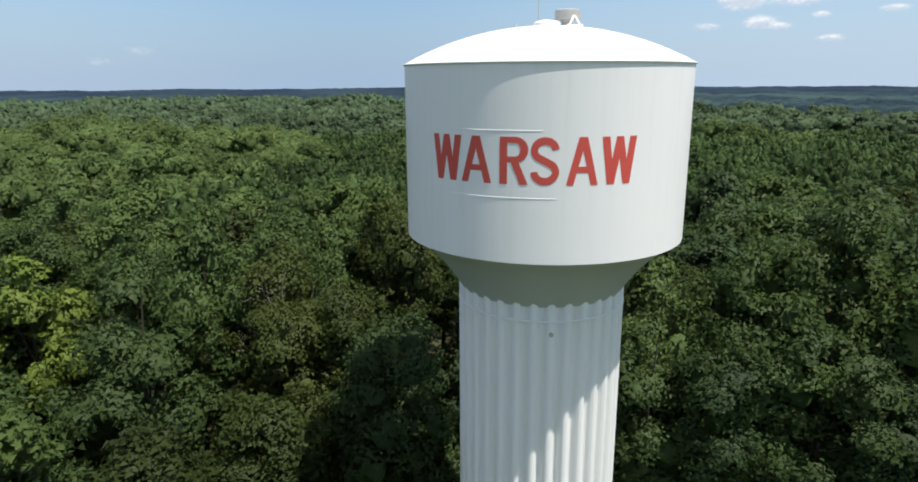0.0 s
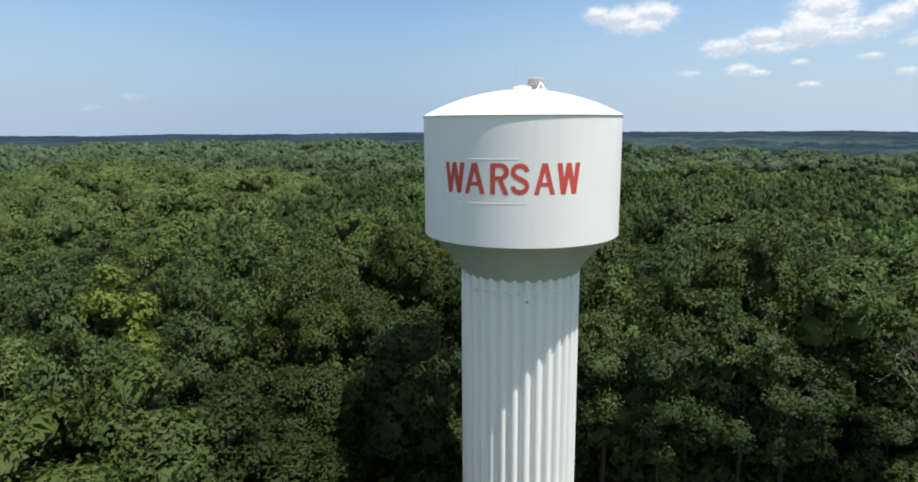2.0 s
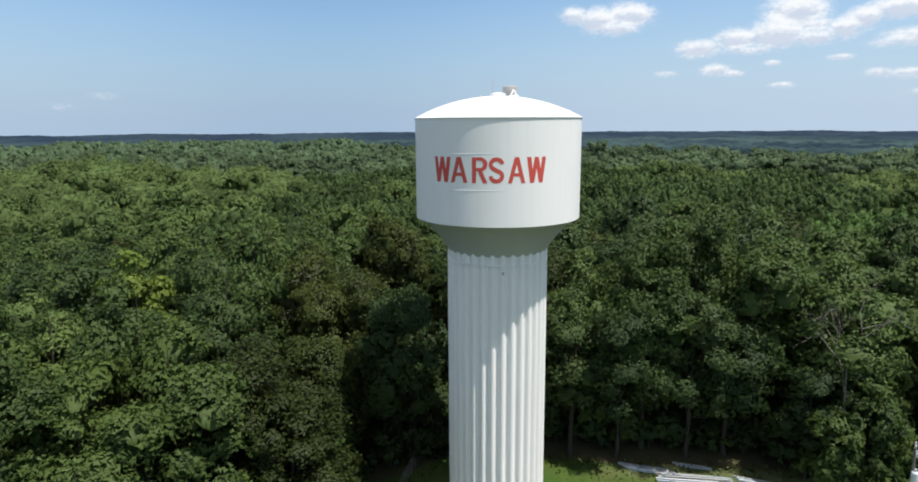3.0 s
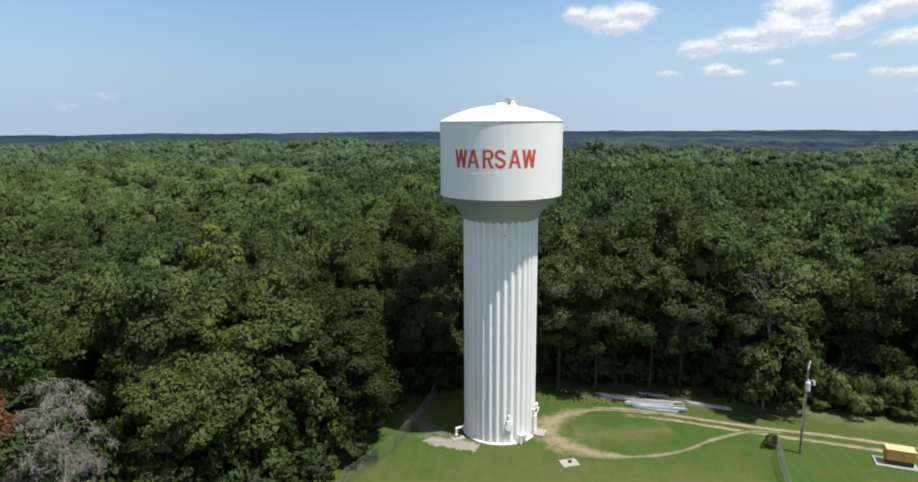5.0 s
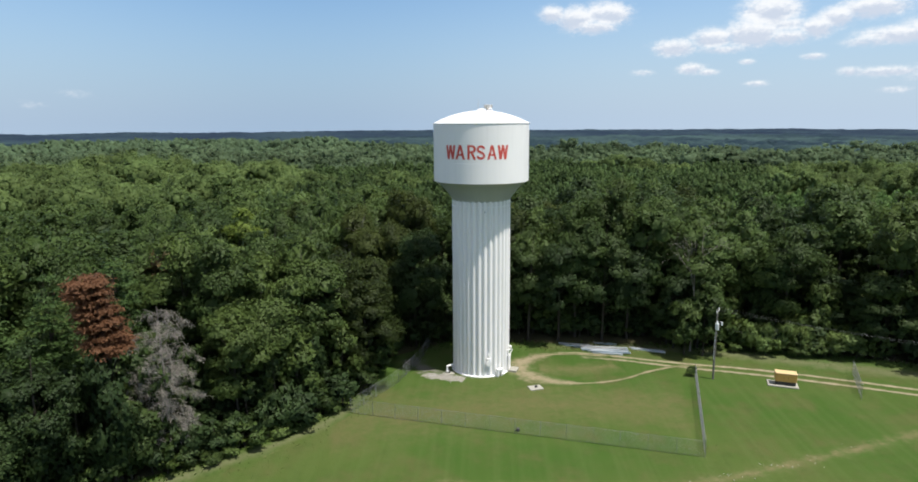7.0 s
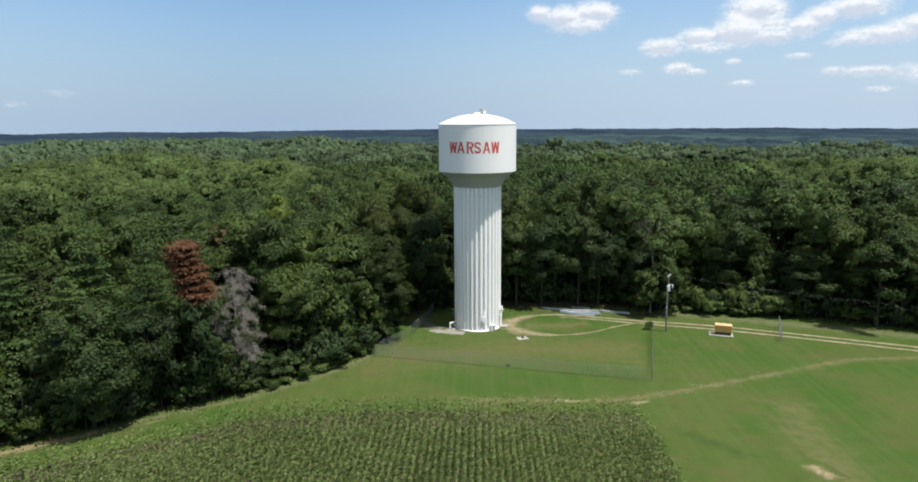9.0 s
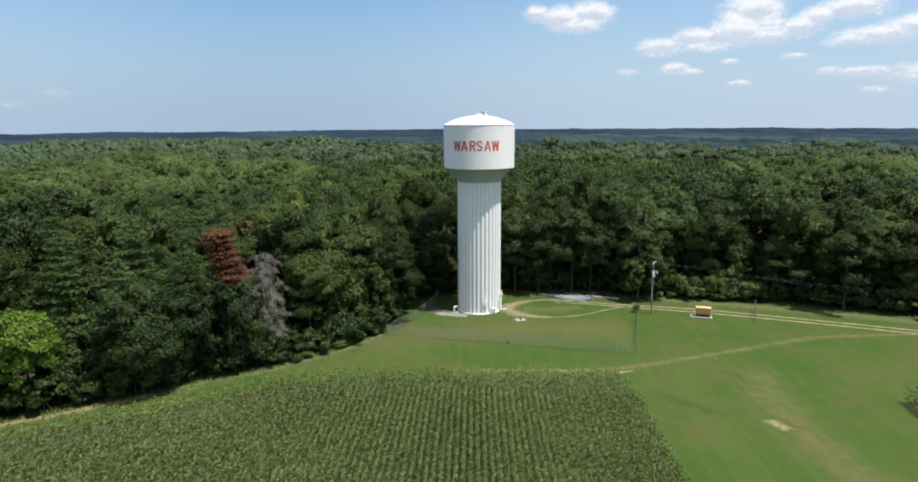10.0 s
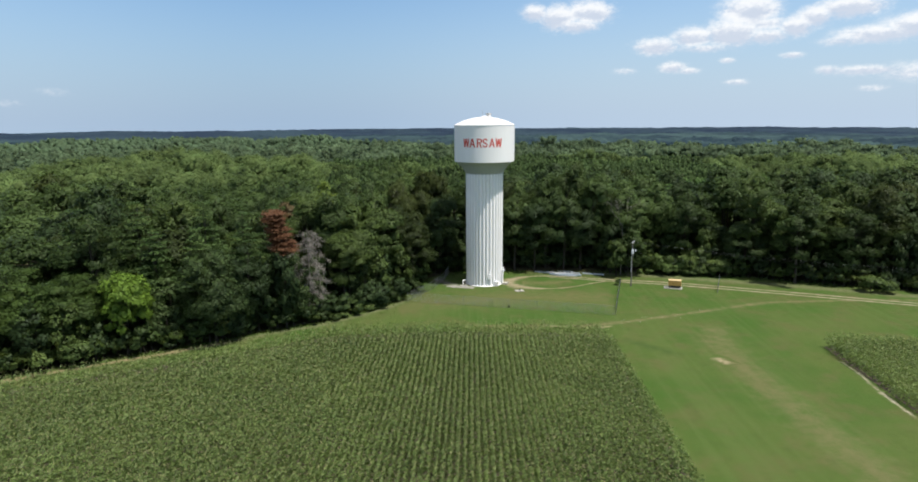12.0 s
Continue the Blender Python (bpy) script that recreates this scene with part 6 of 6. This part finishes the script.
def build_fence(name, pts, gap, label, height=1.9):
    t = thing(name, pts[0][0], pts[0][1], 0, 0, label, "fence")
    org = Vector((pts[0][0], pts[0][1], 0))
    post = None
    for (x0, y0), (x1, y1) in zip(pts, pts[1:]):
        a, b = Vector((x0, y0, 0)) - org, Vector((x1, y1, 0)) - org
        ln = (b - a).length
        m = max(1, round(ln / gap))
        for i in range(m + 1):
            p = a + (b - a) * i / m
            if post is None:
                post = part("post", rod(bmesh.new(), (0, 0, -0.1), (0, 0, height + 0.08), 0.022, 8), FENCE_STEEL, t)
                post.location = p
            else:
                q = new("post", post.data)
                q.parent, q.location = t, p
        part("top_rail", rod(bmesh.new(), a + Vector((0, 0, height)), b + Vector((0, 0, height)), 0.013, 6), FENCE_STEEL, t)
        # woven wire: straight diagonals both ways
        way = (b - a).normalized()
        nrm = Vector((-way.y, way.x, 0)) * 0.004
        verts, faces = [], []
        cell, r = 0.075, 0.0017
        for s in (1, -1):
            k = 0.0
            while k < ln:
                p = a + way * k + nrm * s
                e = k + s * height
                z = height
                if e > ln:
                    z, e = ln - k, ln
                if e < 0:
                    z, e = k, 0.0
                q = a + way * e + nrm * s + Vector((0, 0, z))
                p = p + Vector((0, 0, 0.03))
                side = Vector((0, 0, r * 1.4))
                c = len(verts)
                off = nrm.normalized() * r
                verts += [p + side, p - side + off, p - side - off, q + side, q - side + off, q - side - off]
                faces += [(c, c + 1, c + 4, c + 3), (c + 1, c + 2, c + 5, c + 4), (c + 2, c, c + 3, c + 5)]
                k += cell
        part("wire_mesh", mesh_from("wire_mesh", np.array([tuple(v) for v in verts]), faces, FENCE_STEEL), FENCE_STEEL, t, "woven grey chain-link wire")
    return t


build_fence("chain_link_fence", [(34.6, 25.2), (25.6, 2.9), (-14.2, 17.8), (-8.2, 27.0), (-5.0, 35.0), (-3, 43)], 3.0, "grey chain-link fence round the mown tower compound")
build_fence("chain_link_fence", [(52.9, 15.4), (57.8, 24.0)], 2.7, "short grey chain-link gate panel beside the track", 2.1)
